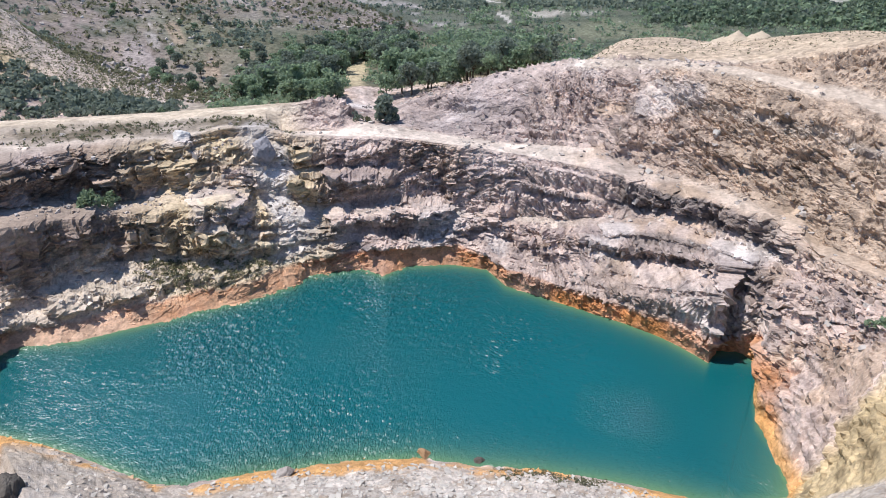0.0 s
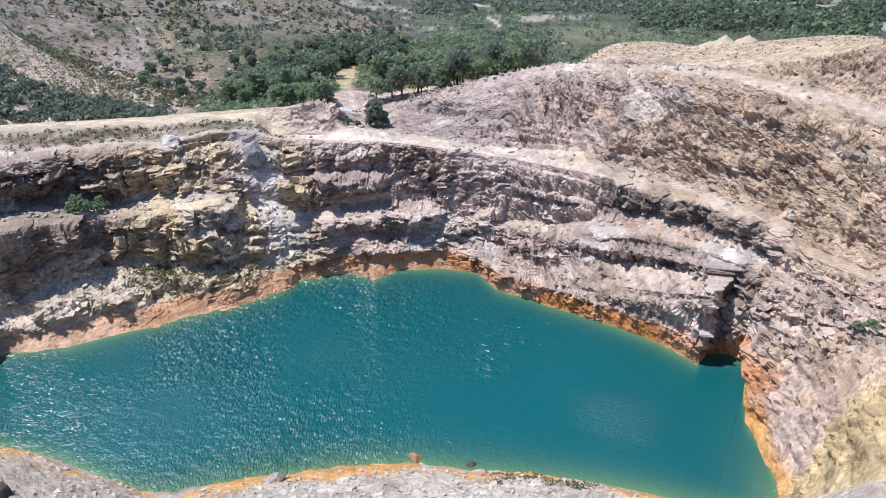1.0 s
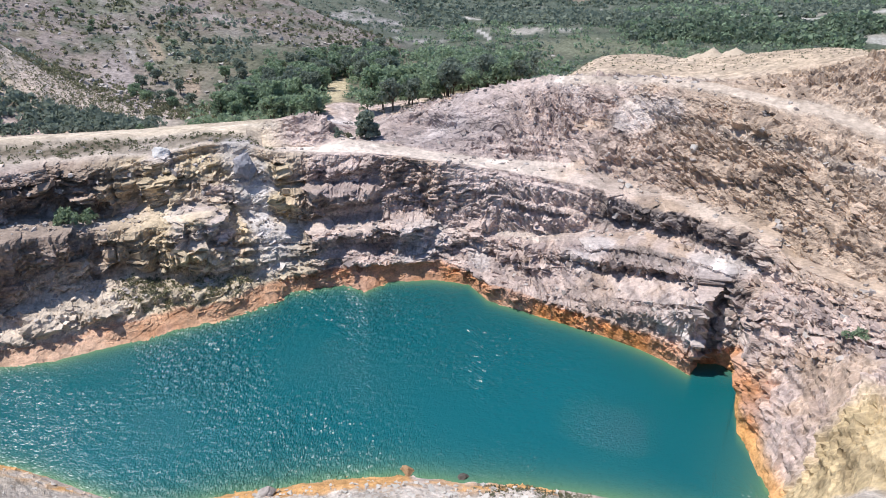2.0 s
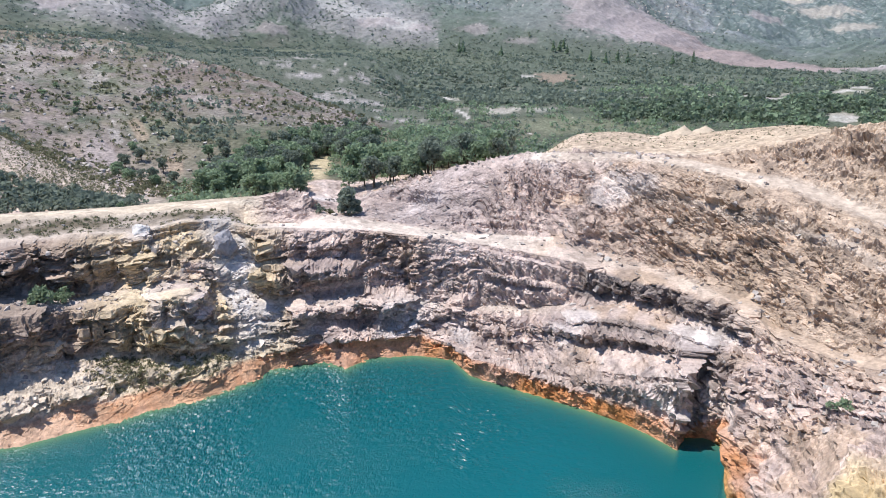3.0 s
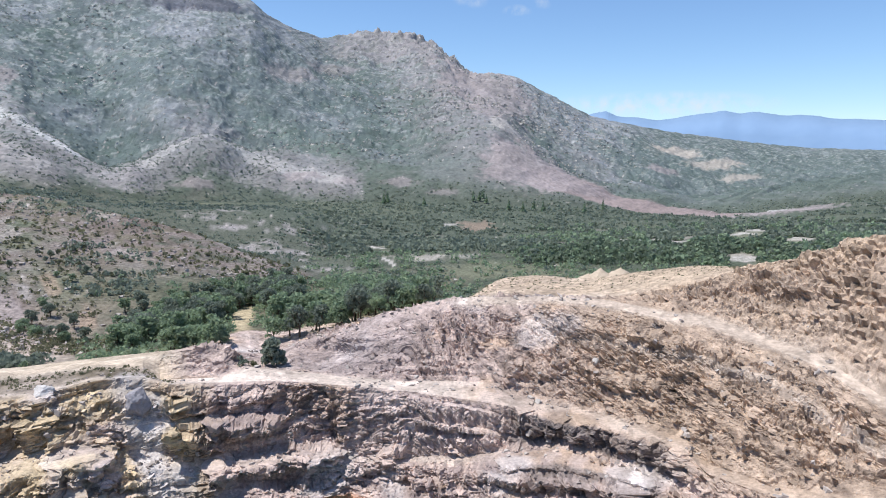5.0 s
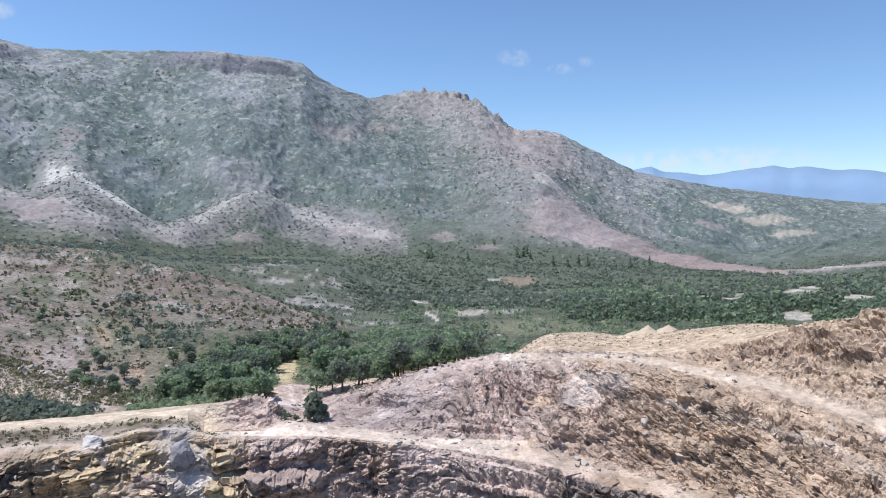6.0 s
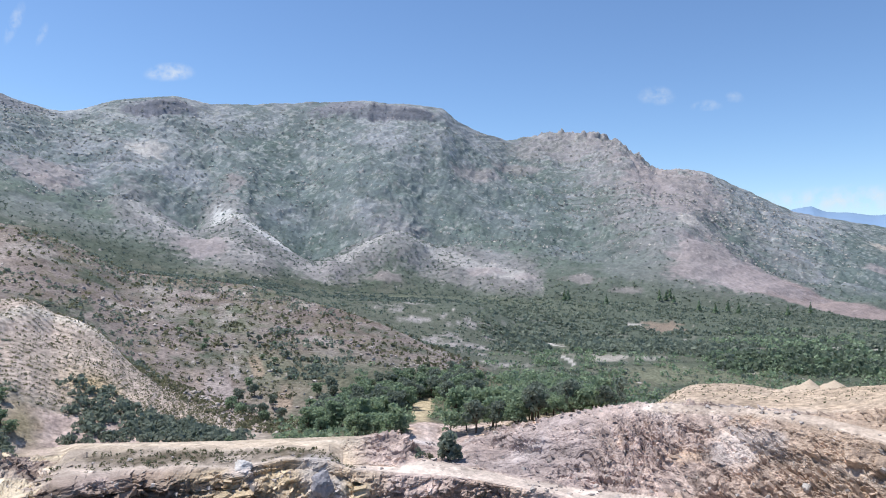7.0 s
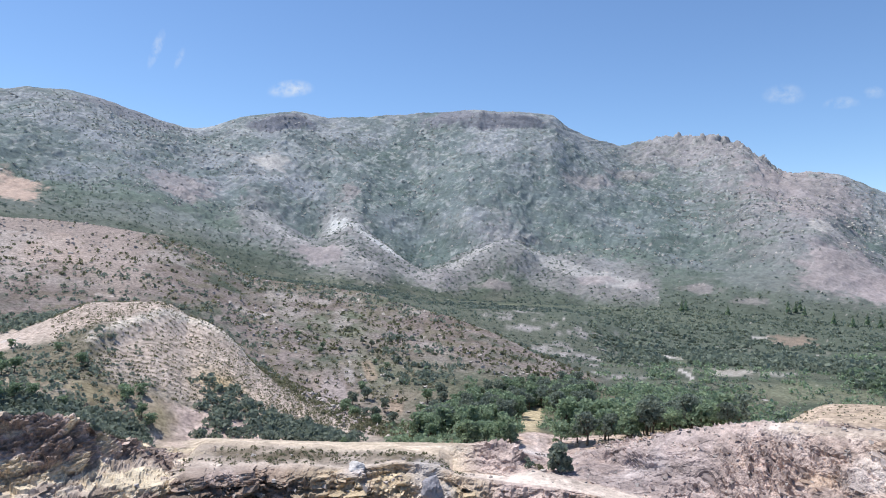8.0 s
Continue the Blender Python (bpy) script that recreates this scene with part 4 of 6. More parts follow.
m1, m2, m3 = fractal(P2 * 0.012, 4, 81), fractal(P2 * 0.05, 4, 91), fractal(P2 * 0.2, 3, 97)
green, dry, bare = (0.083, 0.098, 0.071), (0.14, 0.14, 0.108), (0.228, 0.188, 0.172)
c2_ = np.tile(np.array(green, np.float32), (len(P2), 1))
c2_ = blend(c2_, dry, smooth(-0.2, 0.4, m2) * 0.7)
c2_ = blend(c2_, (0.165, 0.172, 0.115), smooth(0.05, 0.4, m1 + 0.5 * m2) * smooth(21.2, 20.8, s2) * 0.7)
hillside = smooth(15.9, 16.6, s2) * smooth(18.25, 18.05, s2) * np.maximum(smooth(-2, 3, az2) * smooth(17.2, 17.6, s2), smooth(20, 24, az2))
c2_ = blend(c2_, bare, hillside * smooth(-0.7, 0.0, m2 + 0.5 * m3) * 0.95)
c2_ = blend(c2_, (0.16, 0.145, 0.10), hillside * smooth(0.1, 0.4, m3 + 0.4 * m2 + 0.35 * smooth(12, 24, az2) * smooth(17.5, 18, s2)) * 0.75)
grain_h = fractal(np.stack([az2 * 0.5 + s2 * 3, s2 * 16, 0 * s2], -1), 3, 117)
c2_ = blend(c2_, (0.145, 0.115, 0.098), hillside * smooth(0.05, 0.4, grain_h + 0.5 * m2 + 0.2 * m3) * 0.6)
behind = smooth(18.1, 18.4, s2) * smooth(20.6, 20.1, s2) * smooth(-6, -2, az2)
c2_ = blend(c2_, (0.105, 0.115, 0.09), behind * 0.9)
c2_ = blend(c2_, (0.34, 0.31, 0.30), behind * smooth(0.2, 0.45, fractal(P2 * np.array([0.05, 0.05, 0.2]), 3, 111) + 0.3 * m3) * smooth(14, 8, az2) * 0.8)
c2_ = blend(c2_, (0.30, 0.245, 0.215), hillside * smooth(36, 41, az2 + 3 * m2) * smooth(17.1, 17.5, s2) * 0.85)
layers = fractal(np.stack([az2 * 0.35, s2 * 9, 0 * s2], -1), 3, 66)
c2_ = blend(c2_, (0.40, 0.36, 0.33), hillside * smooth(0.15, 0.45, layers + 0.3 * m3) * smooth(17.1, 17.4, s2) * 0.45)
hollow = smooth(-14, -8, az2) * smooth(22, 18, az2) * smooth(17.5, 17.0, s2)
c2_ = blend(c2_, (0.155, 0.14, 0.095), hollow * np.clip(0.7 + m3, 0, 1))
c2_ = blend(c2_, (0.32, 0.26, 0.22), smooth(13, 17, az2 + 2 * m2) * smooth(30, 25, az2) * smooth(15.9, 16.3, s2) * smooth(17.3, 16.9, s2) * np.clip(0.8 + m3, 0, 1))
heap_w = smooth(15.0, 15.35, s2) * smooth(16.6, 16.1, s2) * smooth(18, 22, az2) * np.maximum(smooth(43.5, 40.5, az2 + 2 * m3), smooth(15.55, 15.75, s2))
c2_ = blend(c2_, (0.47, 0.385, 0.325), heap_w * np.clip(0.9 + 0.3 * m3, 0, 1))
c2_ = blend(c2_, (0.19, 0.165, 0.12), smooth(15.9, 15.5, s2) * smooth(34, 37, az2) * (1 - heap_w) * 0.9)
c2_ = blend(c2_, (0.46, 0.35, 0.20), heap_w * spot(33.0, 15.45, 1.8, 0.14) * 0.8)
c2_ = blend(c2_, (0.60, 0.54, 0.46), heap_w * terrace_edge * 0.9)
c2_ = blend(c2_, (0.40, 0.315, 0.225), smooth(15.9, 15.3, s2) * smooth(3, -6, az2) * np.clip(0.8 + m2, 0, 1))
hillock = smooth(17.6, 18.0, s2) * smooth(20.3, 19.9, s2) * smooth(-1, -5, az2)
c2_ = blend(c2_, (0.40, 0.365, 0.32), hillock * smooth(0.28, 0.5, fractal(P2 * 0.045, 3, 121) + 0.35 * m3) * 0.75)
c2_ = blend(c2_, (0.098, 0.116, 0.088), smooth(19.6, 20.0, s2) * smooth(21.6, 21.2, s2) * smooth(10, 4, az2) * np.clip(0.75 + 0.8 * m2, 0, 1))
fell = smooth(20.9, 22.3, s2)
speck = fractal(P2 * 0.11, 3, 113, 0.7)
# fell tones lean blue-grey, with the haze of distance mixed in
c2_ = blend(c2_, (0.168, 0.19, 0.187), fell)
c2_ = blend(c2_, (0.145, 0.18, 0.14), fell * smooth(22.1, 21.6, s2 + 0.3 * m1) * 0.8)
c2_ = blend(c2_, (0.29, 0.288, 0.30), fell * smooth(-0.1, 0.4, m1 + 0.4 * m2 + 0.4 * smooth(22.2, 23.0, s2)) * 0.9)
c2_ = blend(c2_, (0.28, 0.248, 0.248), fell * smooth(0.1, 0.5, along_line(SPUR_R, 5.0) + 0.5 * m2 + 0.5 * m3) * 0.85)
c2_ = blend(c2_, (0.30, 0.274, 0.282), fell * spot(-4.5, 22.8, 5.0, 0.25) * np.clip(0.8 + m3, 0, 1))
c2_ = blend(c2_, (0.095, 0.125, 0.115), fell * np.clip(along_line(GULLY_R, 3.4) + 0.8 * along_line(GULLY_M, 2.0) + along_line(GULLY_S, 1.4), 0, 1) * smooth(-0.5, 0.1, m2 + 0.4 * m3) * 0.85)
c2_ = blend(c2_, (0.115, 0.15, 0.12), fell * smooth(0.0, 0.4, m2 - 0.3 * m1 + 0.3 * smooth(22.2, 21.6, s2)) * 0.42)
c2_ = blend(c2_, (0.115, 0.14, 0.128), fell * smooth(-21, -27, az2 + 4 * m1) * smooth(-0.7, 0.0, m2) * 0.9)
c2_ = blend(c2_, (0.52, 0.49, 0.47), fell * smooth(0.22, 0.5, speck + 0.25 * m2 + 0.15 * smooth(22.0, 22.8, s2) - 0.25 * smooth(22.1, 21.6, s2)) * 0.42)
c2_ = blend(c2_, (0.09, 0.11, 0.10), fell * smooth(0.2, 0.5, -speck - 0.2 * m2) * 0.3)
c2_ = blend(c2_, (0.29, 0.265, 0.265), smooth(0.3, 0.7, np.maximum(along_line(SPUR_L, 1.9), along_line(DOME, 2.2)) + 0.4 * m3) * smooth(20.95, 21.15, s2) * 0.62)
c2_ = blend(c2_, (0.50, 0.465, 0.44), smooth(0.35, 0.75, np.maximum(0.75 * along_line(SPUR_L, 0.7), along_line(DOME, 0.6)) + 0.5 * m3) * 0.5)
c2_ = blend(c2_, (0.29, 0.27, 0.265), smooth(0.35, 0.7, along_line(SCAR, 1.5) + 0.4 * m3) * 0.85)
c2_ = blend(c2_, (0.56, 0.53, 0.51), smooth(0.5, 0.9, along_line(SCAR, 0.8) * smooth(21.3, 21.75, s2) + 0.45 * m3 + 0.2 * speck) * 0.85)
# bare and pale ground: bearing, place, width, depth, colour, strength
TAN_, PALE, PINK, GREY, CHALK, OPEN_ = (0.40, 0.36, 0.31), (0.50, 0.46, 0.42), (0.315, 0.272, 0.265), (0.20, 0.20, 0.22), (0.62, 0.59, 0.56), (0.45, 0.42, 0.38)
BARE = [
    (10.5, 21.2, 1.3, 0.07, PINK, 0.6), (25.4, 21.4, 1.9, 0.14, PINK, 0.7), (29.5, 22.45, 1.2, 0.07, PALE, 0.6), (36.5, 22.1, 2.2, 0.1, PINK, 0.6),
    (2.3, 21.35, 1.3, 0.06, PINK, 0.6), (-1.3, 21.26, 1.2, 0.05, PINK, 0.5), (22.9, 22.27, 0.8, 0.06, PINK, 0.6), (35.9, 21.96, 1.6, 0.07, PINK, 0.7),
    (2.9, 22.47, 1.7, 0.05, PINK, 0.5), (-0.6, 22.58, 1.6, 0.05, PINK, 0.45), (-6.0, 21.28, 1.4, 0.05, PINK, 0.6),
    (-9.7, 21.15, 1.2, 0.04, PINK, 0.5), (-14.6, 22.07, 1.0, 0.07, PALE, 0.7), (-16.5, 21.6, 3.0, 0.3, PINK, 0.8), (-19.3, 21.45, 3.0, 0.16, PINK, 0.9),
    (9.5, 22.9, 3.0, 0.06, GREY, 0.9), (14.3, 22.93, 3.0, 0.05, GREY, 0.9),
    (28.5, 22.9, 2.2, 0.06, GREY, 0.9), (40.0, 22.9, 3.0, 0.12, GREY, 0.7), (-4.5, 22.85, 4.0, 0.15, PINK, 0.35), (-13, 22.6, 3.5, 0.4, PINK, 0.7),
    (-24.6, 19.25, 0.7, 0.07, OPEN_, 0.9), (-28.8, 19.05, 0.7, 0.06, PALE, 0.9), (-20.2, 18.99, 1.1, 0.14, PINK, 0.8), (-9.9, 20.33, 0.6, 0.05, PALE, 0.9),
    (-33.6, 19.42, 0.8, 0.1, OPEN_, 1.0), (-34.6, 19.7, 0.7, 0.07, OPEN_, 1.0), (-33.7, 17.95, 1.1, 0.1, OPEN_, 0.6), (-38.0, 19.1, 0.8, 0.08, OPEN_, 1.0), (-36.0, 20.6, 2.4, 0.1, PINK, 0.9), (-27.2, 19.25, 0.6, 0.06, PALE, 0.7), (-29.8, 19.35, 0.5, 0.06, TAN_, 0.7),
    (-37.7, 19.05, 1.0, 0.06, TAN_, 0.9), (-33.6, 18.15, 1.0, 0.1, TAN_, 0.8), (-14.7, 18.65, 0.7, 0.06, PALE, 0.7), (-12.0, 18.3, 0.6, 0.12, PALE, 0.5), (-12.3, 20.3, 1.4, 0.1, (0.3, 0.22, 0.17), 0.8),
    (-17.5, 18.9, 1.0, 0.1, PINK, 0.6), (-36.8, 20.6, 3.0, 0.14, PINK, 0.8), (-36.0, 20.75, 0.8, 0.05, CHALK, 0.7), (47.4, 21.6, 1.6, 0.2, (0.42, 0.32, 0.26), 1.0),
    (-6.0, 19.45, 0.4, 0.05, PALE, 0.7), (-28.4, 22.54, 1.6, 0.09, TAN_, 0.9), (-31.2, 22.36, 1.8, 0.07, TAN_, 0.8), (-33.4, 22.15, 1.2, 0.05, TAN_, 0.7), (-27.5, 22.2, 1.0, 0.05, PINK, 0.7),
    (22.8, 17.17, 0.4, 0.04, (0.36, 0.33, 0.31), 0.6), (21.0, 17.25, 0.5, 0.07, (0.36, 0.27, 0.2), 0.6), (18.9, 17.08, 0.6, 0.06, (0.36, 0.27, 0.2), 0.6), (24.0, 17.0, 1.0, 0.12, PINK, 0.6),
    (7.2, 15.9, 0.9, 0.5, (0.45, 0.37, 0.24), 0.9), (41.0, 17.45, 1.8, 0.25, (0.36, 0.295, 0.255), 0.5), (45.0, 17.6, 2.0, 0.2, (0.40, 0.32, 0.27), 0.6),
    
]
# red cut a little more, cooling the mountain as haze does
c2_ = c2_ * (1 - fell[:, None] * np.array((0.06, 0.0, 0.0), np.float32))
fan = smooth(0.4, 0.6, along_line(FAN, 1.35) + 0.15 * m2)
c2_ = blend(c2_, (0.30, 0.24, 0.225), fan * 0.92)
lane = np.maximum(along_line(near_line((-3.3, 19.62), (-3.8, 19.4), (-4.7, 19.28)), 0.2), along_line(near_line((-4.5, 18.5), (-5.1, 18.3), (-5.3, 18.1)), 0.2))
c2_ = blend(c2_, (0.46, 0.43, 0.39), smooth(0.3, 0.6, lane))
# ground on the camera side of the lane, kept free so it shows
before = np.maximum(along_line(near_line((-3.3, 19.5), (-4.7, 19.0)), 0.9), along_line(near_line((-4.5, 18.4), (-5.3, 17.9)), 0.8))
clear = np.maximum(fan, smooth(0.4, 0.6, before)).astype(np.float32)
for b_, p_, w_, e_, colour, strength in BARE:
    w = smooth(0.3, 0.65, spot(b_, p_, w_ * 1.3, e_ * 1.3) + (0.55 if 18 < p_ < 21 else 0.3) * m3) * strength * (0.8 if 18 < p_ < 21 else 1)
    c2_ = blend(c2_, colour, w)
    if 17.5 < p_ < 21 and b_ < -23:             # plants kept off on the camera side, so the clearings show
        w = np.maximum(w, smooth(0.25, 0.5, spot(b_, p_ - (0.2 if p_ < 20 else 0.08), w_ * 1.2, e_ + (0.2 if p_ < 20 else 0.08))) * min(1, strength + 0.2))
    clear = np.maximum(clear, w)
clear_g = np.zeros((NR, NC), np.float32)
clear_g[far_rows] = clear.reshape(len(far_rows), NC)
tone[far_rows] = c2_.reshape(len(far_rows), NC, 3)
tone = np.clip(tone, 0.01, 0.85)


def sheet(name, r0, r1, mat, label, category, keep=None, flat=True, skip=None):
    """One piece of the ground: the rows r0 to r1 of the grid."""
    nr = r1 - r0 + 1
    co = np.stack([X[r0:r1 + 1], Y[r0:r1 + 1], Z[r0:r1 + 1]], -1).reshape(-1, 3)
    idx = np.arange(nr * NC).reshape(nr, NC)
    quads = np.stack([idx[:-1, 1:], idx[:-1, :-1], idx[1:, :-1], idx[1:, 1:]], -1)
    mask = np.ones(quads.shape[:2], bool) if keep is None else keep[r0:r1, :-1]
    if skip is not None:
        mask = mask & ~skip[r0:r1, :-1]
    quads = quads[mask].reshape(-1, 4)
    used = np.zeros(nr * NC, bool)
    used[quads.ravel()] = True
    remap = np.cumsum(used) - 1
    quads = remap[quads]
    me = bpy.data.meshes.new(name)
    me.vertices.add(int(used.sum()))
    me.vertices.foreach_set("co", co[used].astype(np.float32).ravel())
    me.loops.add(quads.size)
    me.loops.foreach_set("vertex_index", quads.astype(np.int32).ravel())
    me.polygons.add(len(quads))
    me.polygons.foreach_set("loop_start", np.arange(0, quads.size, 4, dtype=np.int32))
    me.polygons.foreach_set("use_smooth", np.full(len(quads), not flat))
    at = me.attributes.new("tone", "FLOAT_COLOR", "POINT")
    rgba = np.ones((int(used.sum()), 4), np.float32)
    rgba[:, :3] = tone[r0:r1 + 1].reshape(-1, 3)[used]
    at.data.foreach_set("color", rgba.ravel())
    me.update(calc_edges=True)
    me.validate()
    me.materials.append(mat)
    return tagged(new(name, me), label, category, kind="structure")


def row_of(k):
    return int(np.argmin(np.abs(S[:, 0] - k)))


cell_s = S + 0.0
road_cells = (cell_s >= 10.0) & (cell_s < 14.0) & (AZ > 13.5) & (AZ < 35.3)
ledge_cells = (cell_s >= 9.0) & (cell_s < 10.0) & (AZ > -13) & (AZ < 11)
track_cells = (cell_s >= 12.0) & (cell_s < 13.0) & (AZ < -11) & (AZ > -44)
apart = road_cells | ledge_cells | track_cells
sunk = (cell_s > 2.3) & (cell_s < 3.75) & (AZ > -28) & (AZ < 37)
sheet("lake_bank", 0, row_of(3), ROCK, "pale gravel and rubble bank stained orange at the waterline", "bank", skip=sunk)
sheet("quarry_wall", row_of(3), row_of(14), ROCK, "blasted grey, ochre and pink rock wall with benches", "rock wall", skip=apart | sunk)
sheet("road", row_of(9), row_of(14), DIRT, "pale sandy dirt road along the quarry rim", "dirt road", keep=road_cells)
sheet("ledge_road", row_of(9), row_of(10), DIRT, "dusty pale ledge road cut into the quarry wall", "dirt road", keep=ledge_cells)
sheet("track", row_of(12), row_of(13), DIRT, "dusty haul track across the rocky slope", "dirt road", keep=track_cells)
sheet("ground", row_of(14), row_of(21), SCRUB, "scrubby hills and valley floor behind the quarry", "ground", flat=False)
sheet("mountain", row_of(21), NR - 1, FELL, "rocky grey-green mountain range with bare boulder slopes, haze in its tone", "mountain", flat=False)

# ---- the lake ----
lake_b = np.concatenate([np.arange(-37, -3, 0.24), np.arange(-3, 47, 0.13)])
na, nb = np.interp(lake_b, near_shore[0], near_shore[1]) - 5, np.interp(lake_b, far_shore[0], far_shore[1]) + 4
f = np.linspace(0, 1, 220)
wd = na[None] + (nb - na)[None] * f[:, None]
wa = np.broadcast_to(np.radians(lake_b), wd.shape)
near_e, far_e = wd - na[None] - 5, nb[None] - 4 - wd
edge_r = (36 + np.degrees(wa)) * wd * 0.0175
shallow = np.exp(-np.clip(np.minimum(np.minimum(near_e / 1.6, far_e / 1.3), edge_r / 2.5), 0, 9))
jit = rng0.normal(size=wd.shape) * 0.035
verts = np.stack([-(wd + jit) * np.sin(wa), (wd + jit) * np.cos(wa), 0 * wd], -1).reshape(-1, 3)
# waves grow steeper to the left, where glints should show
chop = (0.5 + 1.3 * smooth(16, -16, verts[:, 0])) * np.clip(0.75 + 1.1 * fractal(verts * 0.07, 3, 7), 0.15, 1.6)
verts[:, 2] = chop * (0.085 * fractal(verts * np.array([1.5, 1.9, 1]), 2, 12, 0.7) + 0.06 * fractal(verts * np.array([0.7, 1.0, 1]), 2, 13) + 0.022 * rng0.normal(size=len(verts)))
idx = np.arange(wd.size).reshape(wd.shape)
quads = np.stack([idx[:-1, 1:], idx[:-1, :-1], idx[1:, :-1], idx[1:, 1:]], -1).reshape(-1, 4)
me = bpy.data.meshes.new("lake")
me.from_pydata(verts.tolist(), [], quads.tolist())
at = me.attributes.new("tone", "FLOAT_COLOR", "POINT")
sh = shallow.ravel()[:, None]
deep_n = (fractal(verts * 0.05, 3, 7) * 0.12 + 1)[:, None]
wc = np.array((0.001, 0.087, 0.100)) * deep_n * (1 - sh) + np.array((0.10, 0.20, 0.10)) * sh
at.data.foreach_set("color", np.concatenate([wc, np.ones_like(sh)], 1).astype(np.float32).ravel())
me.materials.append(WATER)
tagged(new("water", me), "deep turquoise lake water with wind ripples", "water", kind="structure")

# ---- far range, blue haze painted in ----
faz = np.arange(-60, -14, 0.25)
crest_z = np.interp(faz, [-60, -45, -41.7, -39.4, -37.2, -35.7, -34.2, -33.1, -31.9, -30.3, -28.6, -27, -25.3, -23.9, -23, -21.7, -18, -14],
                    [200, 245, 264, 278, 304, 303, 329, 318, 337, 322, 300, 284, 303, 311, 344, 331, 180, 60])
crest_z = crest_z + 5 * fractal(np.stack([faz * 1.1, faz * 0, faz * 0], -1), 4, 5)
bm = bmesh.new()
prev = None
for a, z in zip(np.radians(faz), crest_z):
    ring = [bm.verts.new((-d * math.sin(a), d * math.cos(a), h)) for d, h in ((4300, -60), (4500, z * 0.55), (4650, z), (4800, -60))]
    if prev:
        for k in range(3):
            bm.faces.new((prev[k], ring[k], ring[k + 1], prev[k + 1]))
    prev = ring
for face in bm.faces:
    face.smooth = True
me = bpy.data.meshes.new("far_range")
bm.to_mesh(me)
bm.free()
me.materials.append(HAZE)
tagged(new("backdrop", me), "far mountain range on the horizon, blue with painted haze", "mountain range", kind="structure")


# ---- plants, stones and other things on the ground ----
def part(name, bm, mat, parent, label=""):
    me = bpy.data.meshes.new(name)
    bm.to_mesh(me)
    bm.free()
    me.materials.append(mat)
    ob = new(name, me)
    ob.parent = parent
    if label:
        tagged(ob, label)
    return ob


rng = np.random.default_rng(7)
s_rows = S[:, 0]


def ground_at(bearing, place):
    """Points on the ground at bearings and places between the break lines."""
    i = np.clip(np.searchsorted(s_rows, place), 0, NR - 1)
    j = np.clip(np.searchsorted(bearings, bearing), 0, NC - 1)
    return np.stack([X[i, j], Y[i, j], Z[i, j]], -1), i, j


def spot_at(bearing, place):
    """The point of the ground at a bearing and a place between the break lines."""
    at_, _, _ = ground_at(np.array([bearing]), np.array([place]))
    return Vector(at_[0])


def scatter(count, b0, b1, p0, p1, patchy=0.0, seed=0, bare=0.35, scale=0.05):
    """Random places within a range of bearings and break lines, thinned by clumps and bare patches."""
    b_, p_ = rng.uniform(b0, b1, count), rng.uniform(p0, p1, count)
    at_, i, j = ground_at(b_, p_)
    keep = (clear_g[i, j] < bare)
    rim_b = np.minimum((b_ - b0) / (b1 - b0) + (b0 < -39), (b1 - b_) / (b1 - b0) + (b1 > 44))
    rim_p = np.minimum(p_ - p0, p1 - p_) / (p1 - p0)
    keep &= rng.random(count) < np.minimum(smooth(-0.02, 0.16, rim_b), smooth(-0.03, 0.08, rim_p))      # thins out at the edges
    if patchy:
        keep &= fractal(at_ * scale, 3, 200 + seed) + rng.uniform(-0.3, 0.3, count) > patchy - 1
    return at_[keep]


def mesh_of(name, verts, faces_n, loops, mat, label, category):
    me = bpy.data.meshes.new(name)
    me.vertices.add(len(verts))
    me.vertices.foreach_set("co", verts.astype(np.float32).ravel())
    me.loops.add(len(loops))
    me.loops.foreach_set("vertex_index", loops.astype(np.int32))
    me.polygons.add(len(loops) // faces_n)
    me.polygons.foreach_set("loop_start", np.arange(0, len(loops), faces_n, dtype=np.int32))
    me.polygons.foreach_set("use_smooth", np.zeros(len(loops) // faces_n, bool))
    me.update(calc_edges=True)
    me.materials.append(mat)
    return tagged(new(name, me), label, category, kind="stuff")


def leaf_quads(centre, radius, tall, count, leaf):
    """Leaf sprays over the upper shell of bushes: centre (n, 3), radius (n), height as a share of it."""
    n = len(centre)
    way = rng.normal(size=(n, count, 3))
    way[..., 2] = np.abs(way[..., 2]) * 1.1 - 0.25
    way /= np.linalg.norm(way, axis=-1, keepdims=True)
    lump = 0.62 + 0.45 * rng.random((n, count, 1))
    mid = centre[:, None] + way * lump * radius[:, None, None] * np.array([1, 1, tall])
    mid[..., 2] += (radius * tall * 0.35)[:, None]
    a = rng.normal(size=(n, count, 3))
    a /= np.linalg.norm(a, axis=-1, keepdims=True)
    b_ = np.cross(a, way + 0.6 * rng.normal(size=(n, count, 3)))
    b_ /= np.linalg.norm(b_, axis=-1, keepdims=True) + 1e-9
    size = (radius[:, None, None] * leaf) * (0.6 + 0.8 * rng.random((n, count, 1)))
    a, b_ = a * size, b_ * size * 0.8
    quad = np.stack([mid - a, mid + b_ * 0.9, mid + a, mid - b_], 2)
    return quad.reshape(-1, 3)


def bushes(name, centre, low, high_, tall, count, leaf, mat, label, category="shrubs"):
    radius = low + (high_ - low) * rng.random(len(centre)) ** 1.6
    v = leaf_quads(centre, radius, tall, count, leaf)
    return mesh_of(name, v, 4, np.arange(len(v)), mat, label, category)


